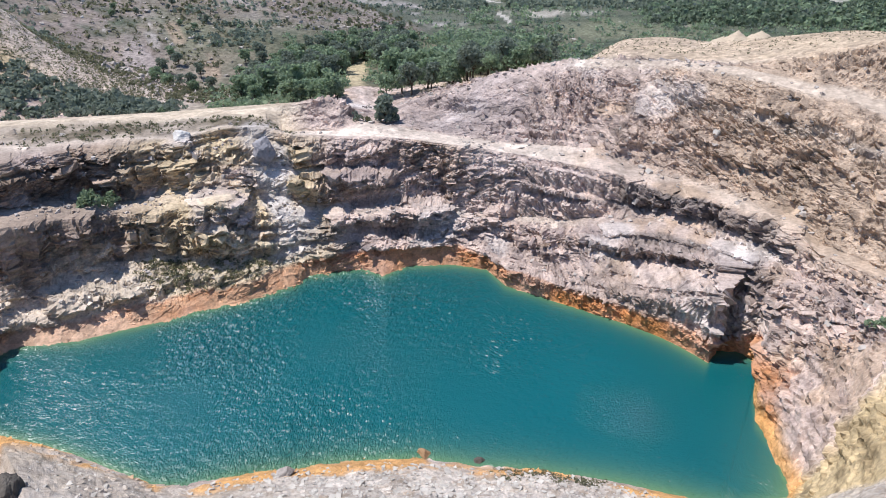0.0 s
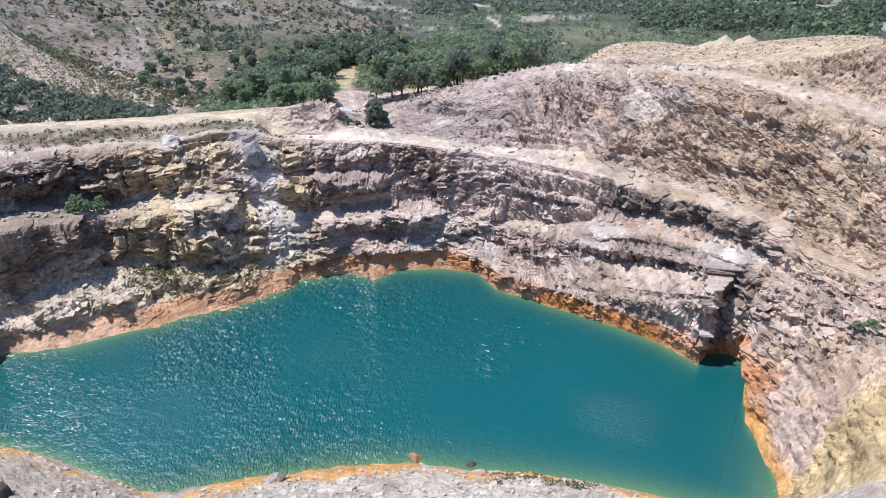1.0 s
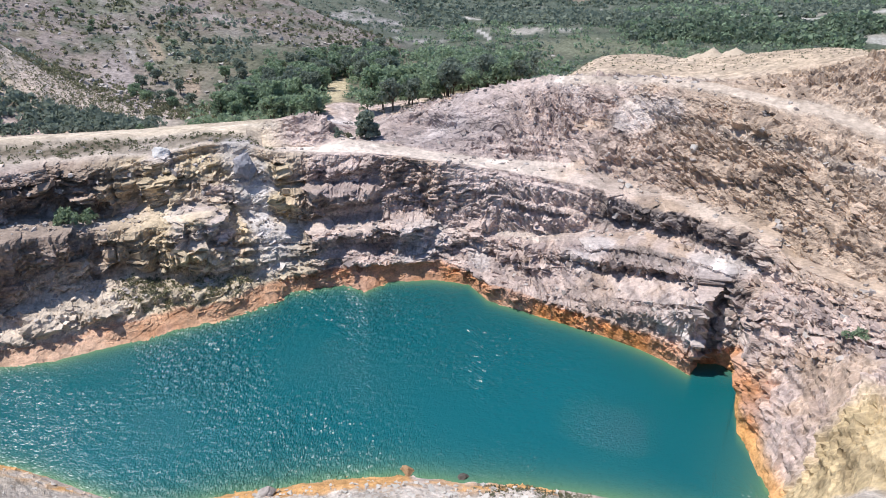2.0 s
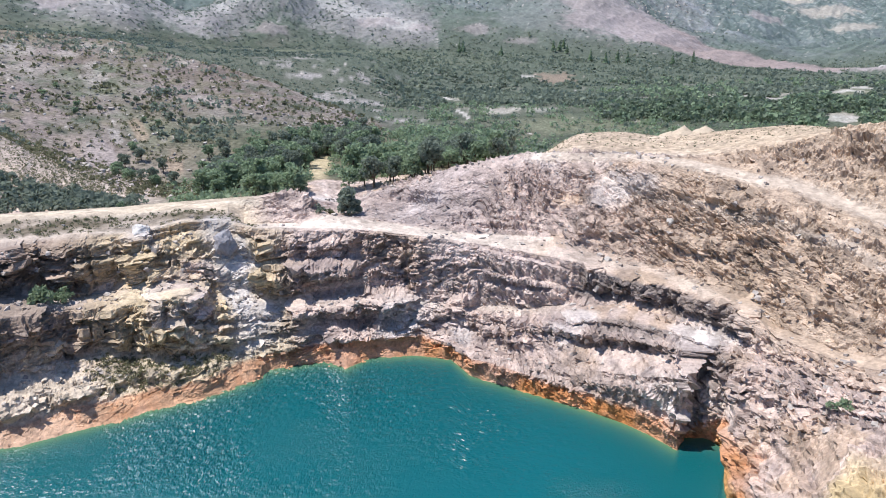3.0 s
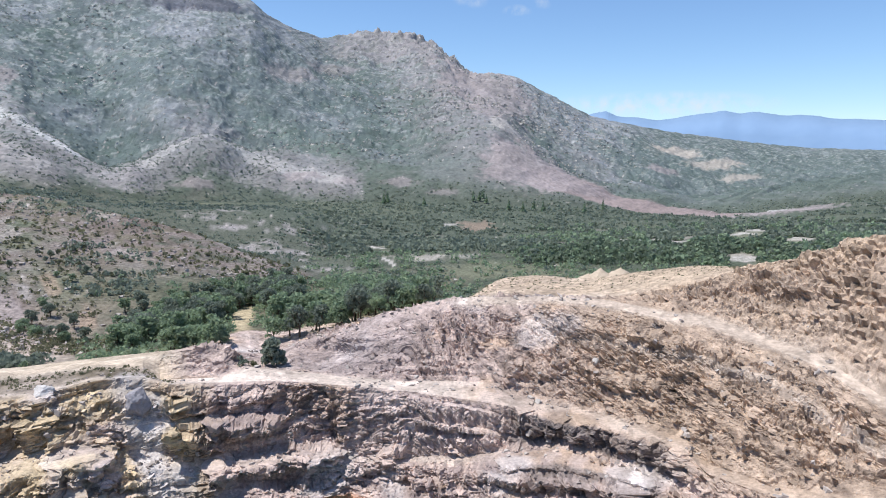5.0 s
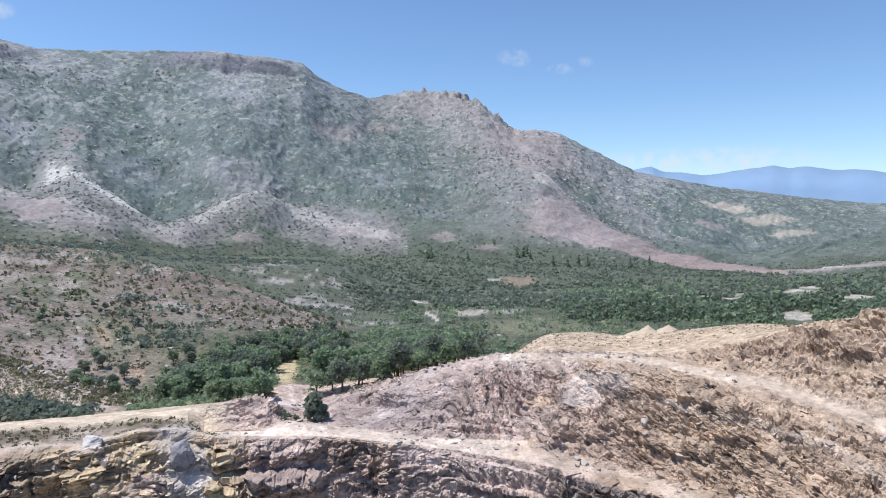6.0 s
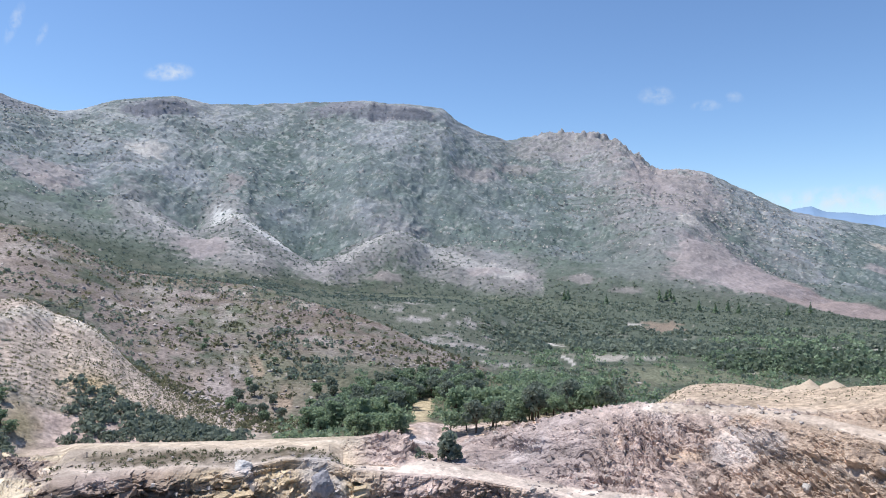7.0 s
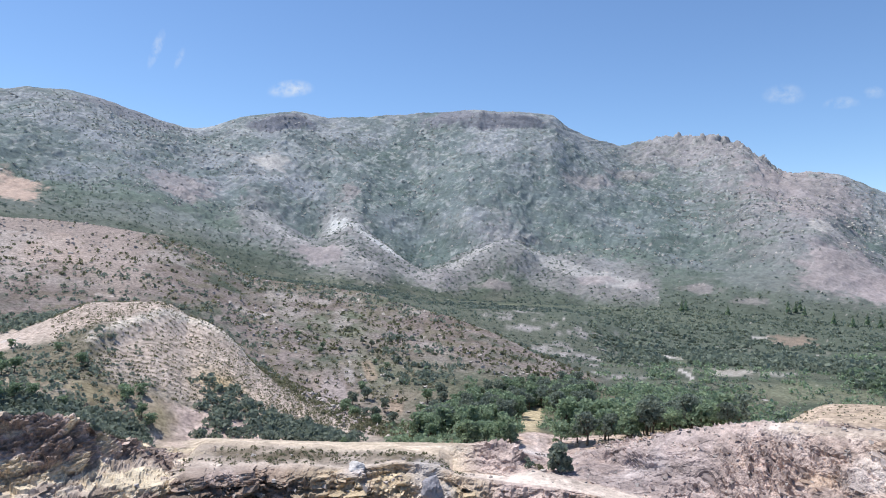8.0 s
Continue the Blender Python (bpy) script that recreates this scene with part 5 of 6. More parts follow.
def stones(name, centre, low, high_, mat, label, category="boulders"):
    base = np.array([(x, y, z) for x in (-0.8, 0.8) for y in (-0.8, 0.8) for z in (-0.8, 0.8)])
    tri = np.array([(0, 1, 3, 2), (4, 6, 7, 5), (0, 4, 5, 1), (2, 3, 7, 6), (0, 2, 6, 4), (1, 5, 7, 3)])
    n = len(centre)
    size = low + (high_ - low) * rng.random(n) ** 2.5
    axes = 0.6 + 0.6 * rng.random((n, 1, 3))
    v = base[None] * (0.7 + 0.5 * rng.random((n, len(base), 1))) * axes * size[:, None, None] * np.array([1, 1, 0.8]) + 0.3 * size[:, None, None] * rng.normal(size=(n, len(base), 3))
    turn = rng.random(n) * 6.28
    c_, k_ = np.cos(turn)[:, None], np.sin(turn)[:, None]
    v = np.stack([v[..., 0] * c_ - v[..., 1] * k_, v[..., 0] * k_ + v[..., 1] * c_, v[..., 2]], -1) + centre[:, None]
    loops = (tri[None] + (np.arange(n) * len(base))[:, None, None]).ravel()
    return mesh_of(name, v.reshape(-1, 3), 4, loops, mat, label, category)


def slabs(name, places, low, high_, lean, back, label):
    """Angular slabs broken out of the rock they lie on, tilted along its beds; they take the rock's own tone."""
    b_, p_ = places
    at_, i, j = ground_at(b_, p_)
    n = len(at_)
    base = np.array([(x, y, z) for x in (-1, 1) for y in (-1, 1) for z in (-1, 1)], float)
    quad = np.array([(0, 1, 3, 2), (4, 6, 7, 5), (0, 4, 5, 1), (2, 3, 7, 6), (0, 2, 6, 4), (1, 5, 7, 3)])
    size = (low + (high_ - low) * rng.random(n) ** 2.2)[:, None, None]
    v = base[None] * (0.4 + 0.6 * rng.random((n, 1, 3))) * np.array([1.25, 0.6, 0.15]) * (1 + 0.14 * rng.normal(size=(n, 8, 1))) + 0.06 * rng.normal(size=(n, 8, 3))
    v = v * size
    dip, roll_, turn = np.radians(lean + 13 * rng.normal(size=n))[:, None], np.radians(back + 13 * rng.normal(size=n))[:, None], np.radians(24 * rng.normal(size=n))[:, None]
    x, y, z = v[..., 0], v[..., 1], v[..., 2]
    y, z = y * np.cos(roll_) - z * np.sin(roll_), y * np.sin(roll_) + z * np.cos(roll_)
    x, z = x * np.cos(dip) + z * np.sin(dip), -x * np.sin(dip) + z * np.cos(dip)
    x, y = x * np.cos(turn) - y * np.sin(turn), x * np.sin(turn) + y * np.cos(turn)
    v = np.stack([x, y, z], -1) + at_[:, None] - np.array([0, 0, 0.05]) * size
    loops = (quad[None] + (np.arange(n) * 8)[:, None, None]).ravel()
    ob = mesh_of(name, v.reshape(-1, 3), 4, loops, SLAB, label, "rubble")
    rgba = np.ones((n, 8, 4), np.float32)
    rgba[..., :3] = (tone[i, j] * (0.85 + 0.3 * rng.random((n, 1))))[:, None]
    ob.data.attributes.new("tone", "FLOAT_COLOR", "POINT").data.foreach_set("color", np.clip(rgba, 0.02, 0.85).ravel())
    return ob


def stony_places(count, b0, b1, p0, p1, seed, gap=()):
    """Random places for slabs, in clusters, leaving out a band between two break lines."""
    b_, p_ = rng.uniform(b0, b1, count), rng.uniform(p0, p1, count)
    at_, i, j = ground_at(b_, p_)
    keep = fractal(at_ * 0.11, 3, 300 + seed) + rng.uniform(-0.22, 0.22, count) > 0.02
    if gap:
        keep &= (p_ < gap[0]) | (p_ > gap[1])
    return b_[keep], p_[keep]


def stone_material(name, dark, light):
    m, nt, b = material(name, 0.9, 0.15)
    geo = nt.nodes.new("ShaderNodeNewGeometry")
    info = nt.nodes.new("ShaderNodeTexCoord")
    noise_ = node(nt, "TexNoise", Scale=2.0, Detail=5.0)
    nt.links.new(info.outputs["Object"], noise_.inputs["Vector"])
    add_ = nt.nodes.new("ShaderNodeMath")
    add_.operation = "MULTIPLY_ADD"
    add_.inputs[1].default_value = 0.5
    nt.links.new(geo.outputs["Random Per Island"], add_.inputs[0])
    nt.links.new(noise_.outputs[0], add_.inputs[2])
    ramp_ = nt.nodes.new("ShaderNodeValToRGB")
    ramp_.color_ramp.elements[0].position, ramp_.color_ramp.elements[1].position = 0.3, 1.0
    ramp_.color_ramp.elements[0].color, ramp_.color_ramp.elements[1].color = (*dark, 1), (*light, 1)
    nt.links.new(add_.outputs[0], ramp_.inputs[0])
    nt.links.new(ramp_.outputs[0], b.inputs["Base Color"])
    bump_ = node(nt, "Bump", Strength=0.7, Distance=0.1)
    nt.links.new(noise_.outputs[0], bump_.inputs["Height"])
    nt.links.new(bump_.outputs[0], b.inputs["Normal"])
    return m


STONE = stone_material("grey_boulders", (0.22, 0.19, 0.17), (0.48, 0.43, 0.39))
STONE_OCHRE = stone_material("ochre_boulders", (0.22, 0.13, 0.07), (0.46, 0.30, 0.17))
STONE_DARK = stone_material("wet_dark_stone", (0.05, 0.045, 0.04), (0.16, 0.14, 0.12))
SPOIL = stone_material("tan_spoil", (0.34, 0.27, 0.20), (0.50, 0.41, 0.31))
STONE_WHITE = stone_material("white_boulders", (0.5, 0.47, 0.44), (0.72, 0.69, 0.65))
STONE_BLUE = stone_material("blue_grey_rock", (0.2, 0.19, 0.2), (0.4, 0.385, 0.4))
STONE_PALE = stone_material("pale_boulders", (0.32, 0.29, 0.26), (0.55, 0.51, 0.46))

# woods and scrub, from far to near
fell_at = scatter(17000, -42, 52, 21.3, 22.9, 0.95, 1, 0.3, 0.006)
bushes("mountain_scrub", fell_at, 0.9, 2.4, 0.6, 5, 0.5, LEAF_FAR, "low dark scrub scattered over the mountain side")
valley_at = scatter(46000, -44, 4, 15.7, 21.3, 0.66, 2, 0.45, 0.016)
far_v = np.hypot(valley_at[:, 0], valley_at[:, 1]) > 330
bushes("valley_scrub", valley_at[far_v & (rng.random(len(valley_at)) < 0.55)], 0.8, 2.6, 0.75, 7, 0.5, LEAF_VALLEY, "dense green scrub covering the valley floor")
bushes("valley_scrub", valley_at[far_v][::2], 0.8, 2.2, 0.75, 7, 0.5, LEAF_GREY, "grey-green scrub mixed over the valley floor")
near_v = valley_at[~far_v]
pick = rng.random(len(near_v))
bushes("near_scrub", near_v[pick < 0.22], 0.8, 2.1, 0.9, 16, 0.3, LEAF, "thick green bushes in the hollow behind the quarry")
bushes("near_scrub", near_v[(pick > 0.34) & (pick < 0.52)], 0.6, 1.7, 0.9, 14, 0.3, LEAF_GREY, "grey-green bushes in the hollow behind the quarry")
behind_at = scatter(6500, -4, 52, 18.3, 20.3, 0.8, 71, 0.8, 0.02)
bushes("hill_scrub", behind_at, 0.5, 1.5, 0.7, 8, 0.45, LEAF_GREY, "dark scrub over the spur behind the bare hill")
valley_b = scatter(8000, 0, 52, 20.0, 21.5, 0.8, 3, 0.3, 0.012)
bushes("valley_scrub", valley_b, 0.7, 1.9, 0.6, 8, 0.5, LEAF_FAR, "grey-green scrub below the mountain")
wood_at = scatter(3600, -43, -15, 17.6, 20.2, 1.0, 4, 0.2, 0.02)
lot = rng.random(len(wood_at))
bushes("valley_wood", wood_at[lot < 0.55], 1.4, 3.3, 1.0, 20, 0.3, LEAF, "dark green woodland strips in the valley", "trees")
bushes("valley_wood", wood_at[lot > 0.55], 1.2, 2.8, 1.0, 18, 0.3, LEAF_GREY, "grey-green trees mixed through the valley woods", "trees")
deep_at = scatter(1500, -40, -16, 17.7, 18.9, 1.0, 73, 0.3, 0.02)
bushes("valley_wood", deep_at, 1.4, 3.2, 1.0, 22, 0.3, LEAF_DEEP, "dark green wood lining the valley floor", "trees")
hill_at = scatter(3600, 0, 52, 17.2, 18.1, 0.85, 5, 0.8, 0.03)
bushes("hill_scrub", hill_at, 0.3, 1.25, 0.8, 4, 0.65, LEAF_DRY, "sparse olive scrub on the bare hillside")
dark_at = scatter(1100, 12, 40, 17.78, 18.12, 0.8, 41, 0.8, 0.03)
bushes("hill_scrub", dark_at, 0.5, 1.5, 0.9, 10, 0.42, LEAF_GREY, "thick dark scrub over the shoulder of the hill")
brush_at = scatter(1500, 15, 32, 16.0, 17.5, 0.75, 43, 0.9, 0.05)
bushes("hill_scrub", brush_at, 0.3, 1.1, 0.8, 9, 0.45, LEAF_DRY, "low brown and olive brush beside the spoil heap")
stones("hill_stones", scatter(900, 15, 32, 16.0, 17.5, 0.8, 44, 2.0, 0.05), 0.2, 0.9, STONE, "broken stones beside the spoil heap")
fold_at = scatter(2200, 28, 51, 16.1, 17.45, 0.75, 18, 0.8, 0.04)
bushes("hill_scrub", fold_at, 0.4, 1.4, 0.9, 14, 0.42, LEAF_GREY, "grey-green scrub in the fold behind the spoil heap")
hollow_at = scatter(1500, -11, 20, 15.1, 17.4, 0.6, 19, 0.35, 0.04)
bushes("near_scrub", hollow_at, 0.6, 1.7, 0.9, 16, 0.3, LEAF, "green undergrowth between the trees in the hollow")
hem_at = scatter(260, 13, 21, 17.2, 17.6, 0.8, 6, 0.5, 0.03)
bushes("hill_scrub", hem_at, 0.7, 1.6, 1.0, 16, 0.42, LEAF_GREY, "thick grey-green shrubs at the foot of the hill")
wild_at = scatter(3200, 38, 51, 11.1, 15.65, 0.6, 17, 1.1, 0.08)
bushes("hillside_scrub", wild_at, 0.3, 1.2, 0.9, 14, 0.4, LEAF_GREY, "low grey-green scrub above the quarry")
road_at = scatter(420, 21, 35.5, 14.95, 15.45, 0.7, 7, 1.1, 0.08)
bushes("roadside_scrub", road_at, 0.7, 1.6, 0.9, 26, 0.36, LEAF_GREY, "grey-green shrubs between the road and the spoil heap")
heap_at = scatter(10000, 22, 45, 15.15, 16.2, 0.6, 8, 1.1, 0.1)
bushes("heap_tufts", heap_at, 0.1, 0.42, 1.3, 5, 0.5, LEAF_DRY, "small dry tufts dotted over the spoil heap", "tufts")
verge_at = np.concatenate([scatter(650, 12, 36, 9.0, 9.75, 0.75, 31, 1.1, 0.2), scatter(160, 23, 28, 5.6, 6.1, 0.6, 32, 1.1, 0.2)])
bushes("verge_tufts", verge_at, 0.1, 0.45, 0.8, 14, 0.38, LEAF_DRY, "dry olive tufts along the quarry rim", "tufts")
shore_at = scatter(260, -19, -5, 1.82, 1.97, 0.6, 61, 1.1, 0.3)
bushes("shore_tufts", shore_at, 0.08, 0.3, 0.9, 14, 0.38, LEAF_DRY, "small dark tufts along the orange shore", "tufts")
foot_at = scatter(420, 16, 27, 4.95, 5.9, 0.75, 62, 1.1, 0.2)
bushes("verge_tufts", foot_at, 0.15, 0.5, 0.9, 12, 0.4, LEAF_DRY, "olive scrub on the rubble below the ochre cliff", "tufts")
top_at = scatter(2600, -40, 4, 14.2, 15.3, 0.7, 33, 1.1, 0.08)
bushes("plateau_tufts", top_at, 0.06, 0.32, 0.8, 6, 0.45, LEAF_DRY, "low dry bushes on the tan plateau", "tufts")
stones("mountain_boulders", scatter(12000, -30, 52, 21.7, 23.0, 1.0, 9, 2.0, 0.007), 0.5, 2.2, STONE_PALE, "pale boulders strewn over the mountain side")
stones("crag_boulders", scatter(7500, -26, 4, 21.9, 22.99, 1.0, 51, 2.0, 0.006), 0.7, 3.2, STONE_PALE, "large pale boulders piled on the mountain shoulder")
stones("crag_boulders", scatter(4500, 14, 44, 22.2, 22.95, 1.0, 52, 2.0, 0.006), 0.7, 2.8, STONE_PALE, "pale granite blocks strewn below the summit")
stones("hill_stones", scatter(2600, 2, 52, 17.3, 18.2, 0.9, 10, 2.0, 0.03), 0.2, 0.9, STONE, "pale stones and outcrops on the bare hill")
stones("slope_rubble", scatter(2200, -43, 12, 5.0, 13.9, 0.9, 11, 2.0, 0.1), 0.08, 0.42, STONE, "loose broken rock on the quarry slopes", "rubble")
stones("slope_rubble", scatter(1400, 10, 46, 5.0, 9.5, 0.8, 12, 2.0, 0.1), 0.08, 0.42, STONE, "loose broken rock below the ochre cliffs", "rubble")
slabs("slope_slabs", stony_places(3200, -44, 3, 10.05, 13.95, 1, (11.9, 13.1)), 0.1, 0.95, 22, 34, "tilted slabs of broken rock over the quarry slope")
slabs("bench_slabs", stony_places(2600, -44, -12, 5.2, 9.0, 2), 0.1, 0.9, 25, 22, "broken slabs along the benches of the wall")
slabs("wall_rubble", stony_places(2000, -12, 14, 5.1, 8.95, 3), 0.1, 0.9, 8, 22, "angular blocks standing out of the grey wall")
slabs("wall_rubble", stony_places(1800, 14, 37, 5.1, 8.95, 4), 0.1, 0.9, -8, 22, "angular blocks standing out of the ochre wall")
slabs("spoil_blocks", stony_places(700, 33, 47, 8.9, 11.2, 5), 0.1, 1.0, -10, 25, "tan blocks tumbled over the rocky mound")
slabs("cove_rubble", stony_places(900, -30.2, -26.5, 3.95, 5.3, 8), 0.1, 0.55, 10, 20, "tumbled rusty rubble at the head of the small cove")
slabs("shore_blocks", stony_places(700, -30, 40, 3.98, 5.0, 6), 0.08, 0.5, 5, 22, "rust-stained blocks along the waterline")
slabs("bank_slabs", stony_places(6500, -38, 44, 1.35, 1.97, 7), 0.05, 0.42, 0, 8, "pale broken rock scattered over the lake bank")
stones("bank_rubble", scatter(5000, -38, 44, 1.3, 1.96, 0.7, 13, 2.0, 0.1), 0.04, 0.3, STONE_PALE, "pale rubble on the lake bank", "rubble")


def tree(height, spread, label, mat, seed, sprays=680):
    """A broadleaf tree: tapered trunk with limbs, crown of many leaf sprays in uneven clumps."""
    r_ = random.Random(seed)
    root = tagged(new("tree"), label, "tree", "trees behind the quarry")
    bm = bmesh.new()

    def limb(a, b_, ra, rb, sides=6):
        m = look(a, b_)
        for depth, rad in ((0, ra), (-(Vector(b_) - Vector(a)).length, rb)):
            ring = [bm.verts.new(m @ Vector((rad * math.cos(k * 2 * math.pi / sides), rad * math.sin(k * 2 * math.pi / sides), depth))) for k in range(sides)]
            if depth:
                for k in range(sides):
                    bm.faces.new((first[k], first[(k + 1) % sides], ring[(k + 1) % sides], ring[k]))
            first = ring
    top = (r_.uniform(-0.3, 0.3), r_.uniform(-0.3, 0.3), height * 0.55)
    limb((0, 0, -0.4), top, height * 0.035, height * 0.02)
    heads = [(0, 0, height * 0.72, spread * 0.55), (0, 0, height * 0.4, spread * 0.6)]
    for k in range(10):
        a = k * 0.9 + r_.uniform(-0.3, 0.3)
        out, up = spread * r_.uniform(0.4, 0.75), height * r_.uniform(0.14, 0.85)
        end = (out * math.cos(a), out * math.sin(a), up)
        limb((top[0] * 0.6, top[1] * 0.6, height * 0.33), end, height * 0.014, height * 0.006, 5)
        heads.append((*end, spread * r_.uniform(0.32, 0.5)))
    part("trunk", bm, BARK, root)
    c_ = np.array([h[:3] for h in heads])
    v = leaf_quads(c_, np.array([h[3] for h in heads]), 0.85, sprays // len(heads), 0.26)
    me = bpy.data.meshes.new("crown")
    me.from_pydata(v.tolist(), [], np.arange(len(v)).reshape(-1, 4).tolist())
    me.materials.append(mat)
    crown = new("crown", me)
    crown.parent = root
    return root


kinds = [
    tree(6.5, 2.9, "green broadleaf tree with a rounded dense crown", LEAF, 1),
    tree(5.4, 2.6, "low green broadleaf tree with a spreading crown", LEAF, 2),
    tree(7.2, 2.7, "tall grey-green tree with an uneven crown", LEAF_GREY, 3),
    tree(4.6, 2.3, "small bushy green tree with foliage to the ground", LEAF, 4),
]


def plant(count, b0, b1, p0, p1, gap, lo, hi, seed, which=(0, 1, 2, 3)):
    placed = []
    r_ = random.Random(seed)
    for at_ in scatter(count * 8, b0, b1, p0, p1, 0.75, seed, 0.3, 0.04):
        if len(placed) >= count:
            break
        if all((at_[0] - q[0]) ** 2 + (at_[1] - q[1]) ** 2 > gap * gap for q in placed):
            placed.append(at_)
            k = r_.uniform(lo, hi)
            m = pose(at_[0], at_[1], at_[2] - 0.1, 0, 0, r_.uniform(0, 360)) @ Matrix.Diagonal((k * r_.uniform(0.9, 1.15), k * r_.uniform(0.9, 1.15), k, 1))
            copy_thing(kinds[r_.choice(which)], m)


plant(62, -9.5, 5.2, 14.35, 15.7, 2.6, 0.75, 1.1, 21, (0, 0, 1, 2))
plant(190, 2.0, 17.0, 15.9, 17.2, 2.2, 0.6, 0.95, 22)
plant(14, 18, 27, 17.25, 17.45, 3.0, 0.3, 0.5, 27, (3, 2, 1))
plant(9, 8.0, 13.0, 14.25, 14.95, 2.2, 0.6, 0.95, 23, (0, 1, 3))
plant(12, 42.5, 50, 14.6, 15.7, 3.0, 0.4, 0.6, 24, (1, 3))
plant(5, 37.0, 40.5, 14.9, 15.15, 2.0, 0.45, 0.65, 25, (3, 1))
plant(14, 17.5, 24, 16.6, 17.3, 2.6, 0.4, 0.7, 26, (3, 2, 1))
at_ = spot_at(5.0, 10.27)
lone = tree(5.4, 2.3, "dense round green tree standing alone on the rim", LEAF_GREY, 9, 1900)
lone.matrix_basis = pose(at_.x, at_.y, at_.z - 0.5, 0, 0, 40)
at_ = spot_at(12.7, 14.5)
kinds[3].matrix_basis = pose(at_.x, at_.y, at_.z - 0.1, 0, 0, 40)
for k, (b_, d_, g_) in enumerate(((9.6, 14.35, 0.9), (11.8, 14.4, 0.8), (-2.5, 14.6, 1.05))):
    at_ = spot_at(b_, d_)
    kinds[k].matrix_basis = pose(at_.x, at_.y, at_.z - 0.1, 0, 0, 70 * k) @ Matrix.Diagonal((g_, g_, g_, 1))


def conifer(height, label):
    root = tagged(new("conifer"), label, "tree", "conifers in the valley")
    bm = bmesh.new()
    bmesh.ops.create_cone(bm, segments=6, radius1=height * 0.03, radius2=height * 0.01, depth=height * 0.9, matrix=pose(0, 0, height * 0.45))
    part("trunk", bm, BARK, root)
    z_ = np.linspace(0.08, 0.97, 16) * height
    c_ = np.stack([0 * z_, 0 * z_, z_], -1)
    v = leaf_quads(c_, (1.02 - z_ / height) * height * 0.2 + 0.1, 0.5, 12, 0.45)
    me = bpy.data.meshes.new("crown")
    me.from_pydata(v.tolist(), [], np.arange(len(v)).reshape(-1, 4).tolist())
    me.materials.append(LEAF)
    crown = new("crown", me)
    crown.parent = root
    return root


fir = conifer(13.0, "dark narrow conifer standing over the valley scrub")
for k, (b_, p_) in enumerate(((-12.7, 21.05), (-13.3, 21.03), (-13.0, 21.08), (-12.2, 21.04), (-4.6, 20.9), (-4.9, 20.92), (-8.0, 20.8), (-15.2, 20.8), (-16.4, 20.75), (-17.3, 20.82), (-18.1, 20.7), (-21.5, 20.75), (-23.0, 20.9))):
    at_, _, _ = ground_at(np.array([b_]), np.array([p_]))
    m = pose(at_[0][0], at_[0][1], at_[0][2] - 0.3, 0, 0, 50 * k) @ Matrix.Diagonal((1, 1, 0.8 + 0.35 * rng.random(), 1))
    if k:
        copy_thing(fir, m)
    else:
        fir.matrix_basis = m


def shrub(b_, d_, rad, label, mat, sink=0.1, tall=0.9, name="shrub"):
    """A bush of leaf sprays with a few stems."""
    root = tagged(new(name), label, "shrub")
    at_ = spot_at(b_, d_)
    root.matrix_basis = pose(at_.x, at_.y, at_.z - sink)
    bm = bmesh.new()
    for k in range(4):
        bmesh.ops.create_cone(bm, segments=5, radius1=rad * 0.06, radius2=rad * 0.02, depth=rad * 1.1, matrix=pose(0, 0, rad * 0.4, 25, 0, 90 * k) )
    part("stems", bm, BARK, root)
    c_ = rng.normal(size=(6, 3)) * rad * 0.4
    c_[:, 2] = np.abs(c_[:, 2]) + rad * 0.2
    v = leaf_quads(c_, np.full(6, rad * 0.6), tall, 50, 0.3)
    me = bpy.data.meshes.new("foliage")
    me.from_pydata(v.tolist(), [], np.arange(len(v)).reshape(-1, 4).tolist())
    me.materials.append(mat)
    crown = new("foliage", me)
    crown.parent = root


shrub(29.9, 7.3, 1.7, "bright green bush growing on a quarry bench", LEAF, tall=1.3)
shrub(28.5, 7.35, 1.3, "low green bush beside a taller one on the bench", LEAF)
shrub(23.1, 13.9, 0.7, "single dark green bush at the edge of the dirt road", LEAF)
shrub(7.4, 10.3, 0.9, "low dry bush beside the lone tree on the rim", LEAF_GREY)
shrub(6.6, 10.15, 0.7, "small olive bush at the foot of the lone tree", LEAF_DRY)
shrub(10.3, 13.8, 1.2, "thick green bush behind the rocky mound", LEAF)
shrub(-38.1, 6.02, 0.9, "single dark green shrub on the steep rock slope", LEAF)


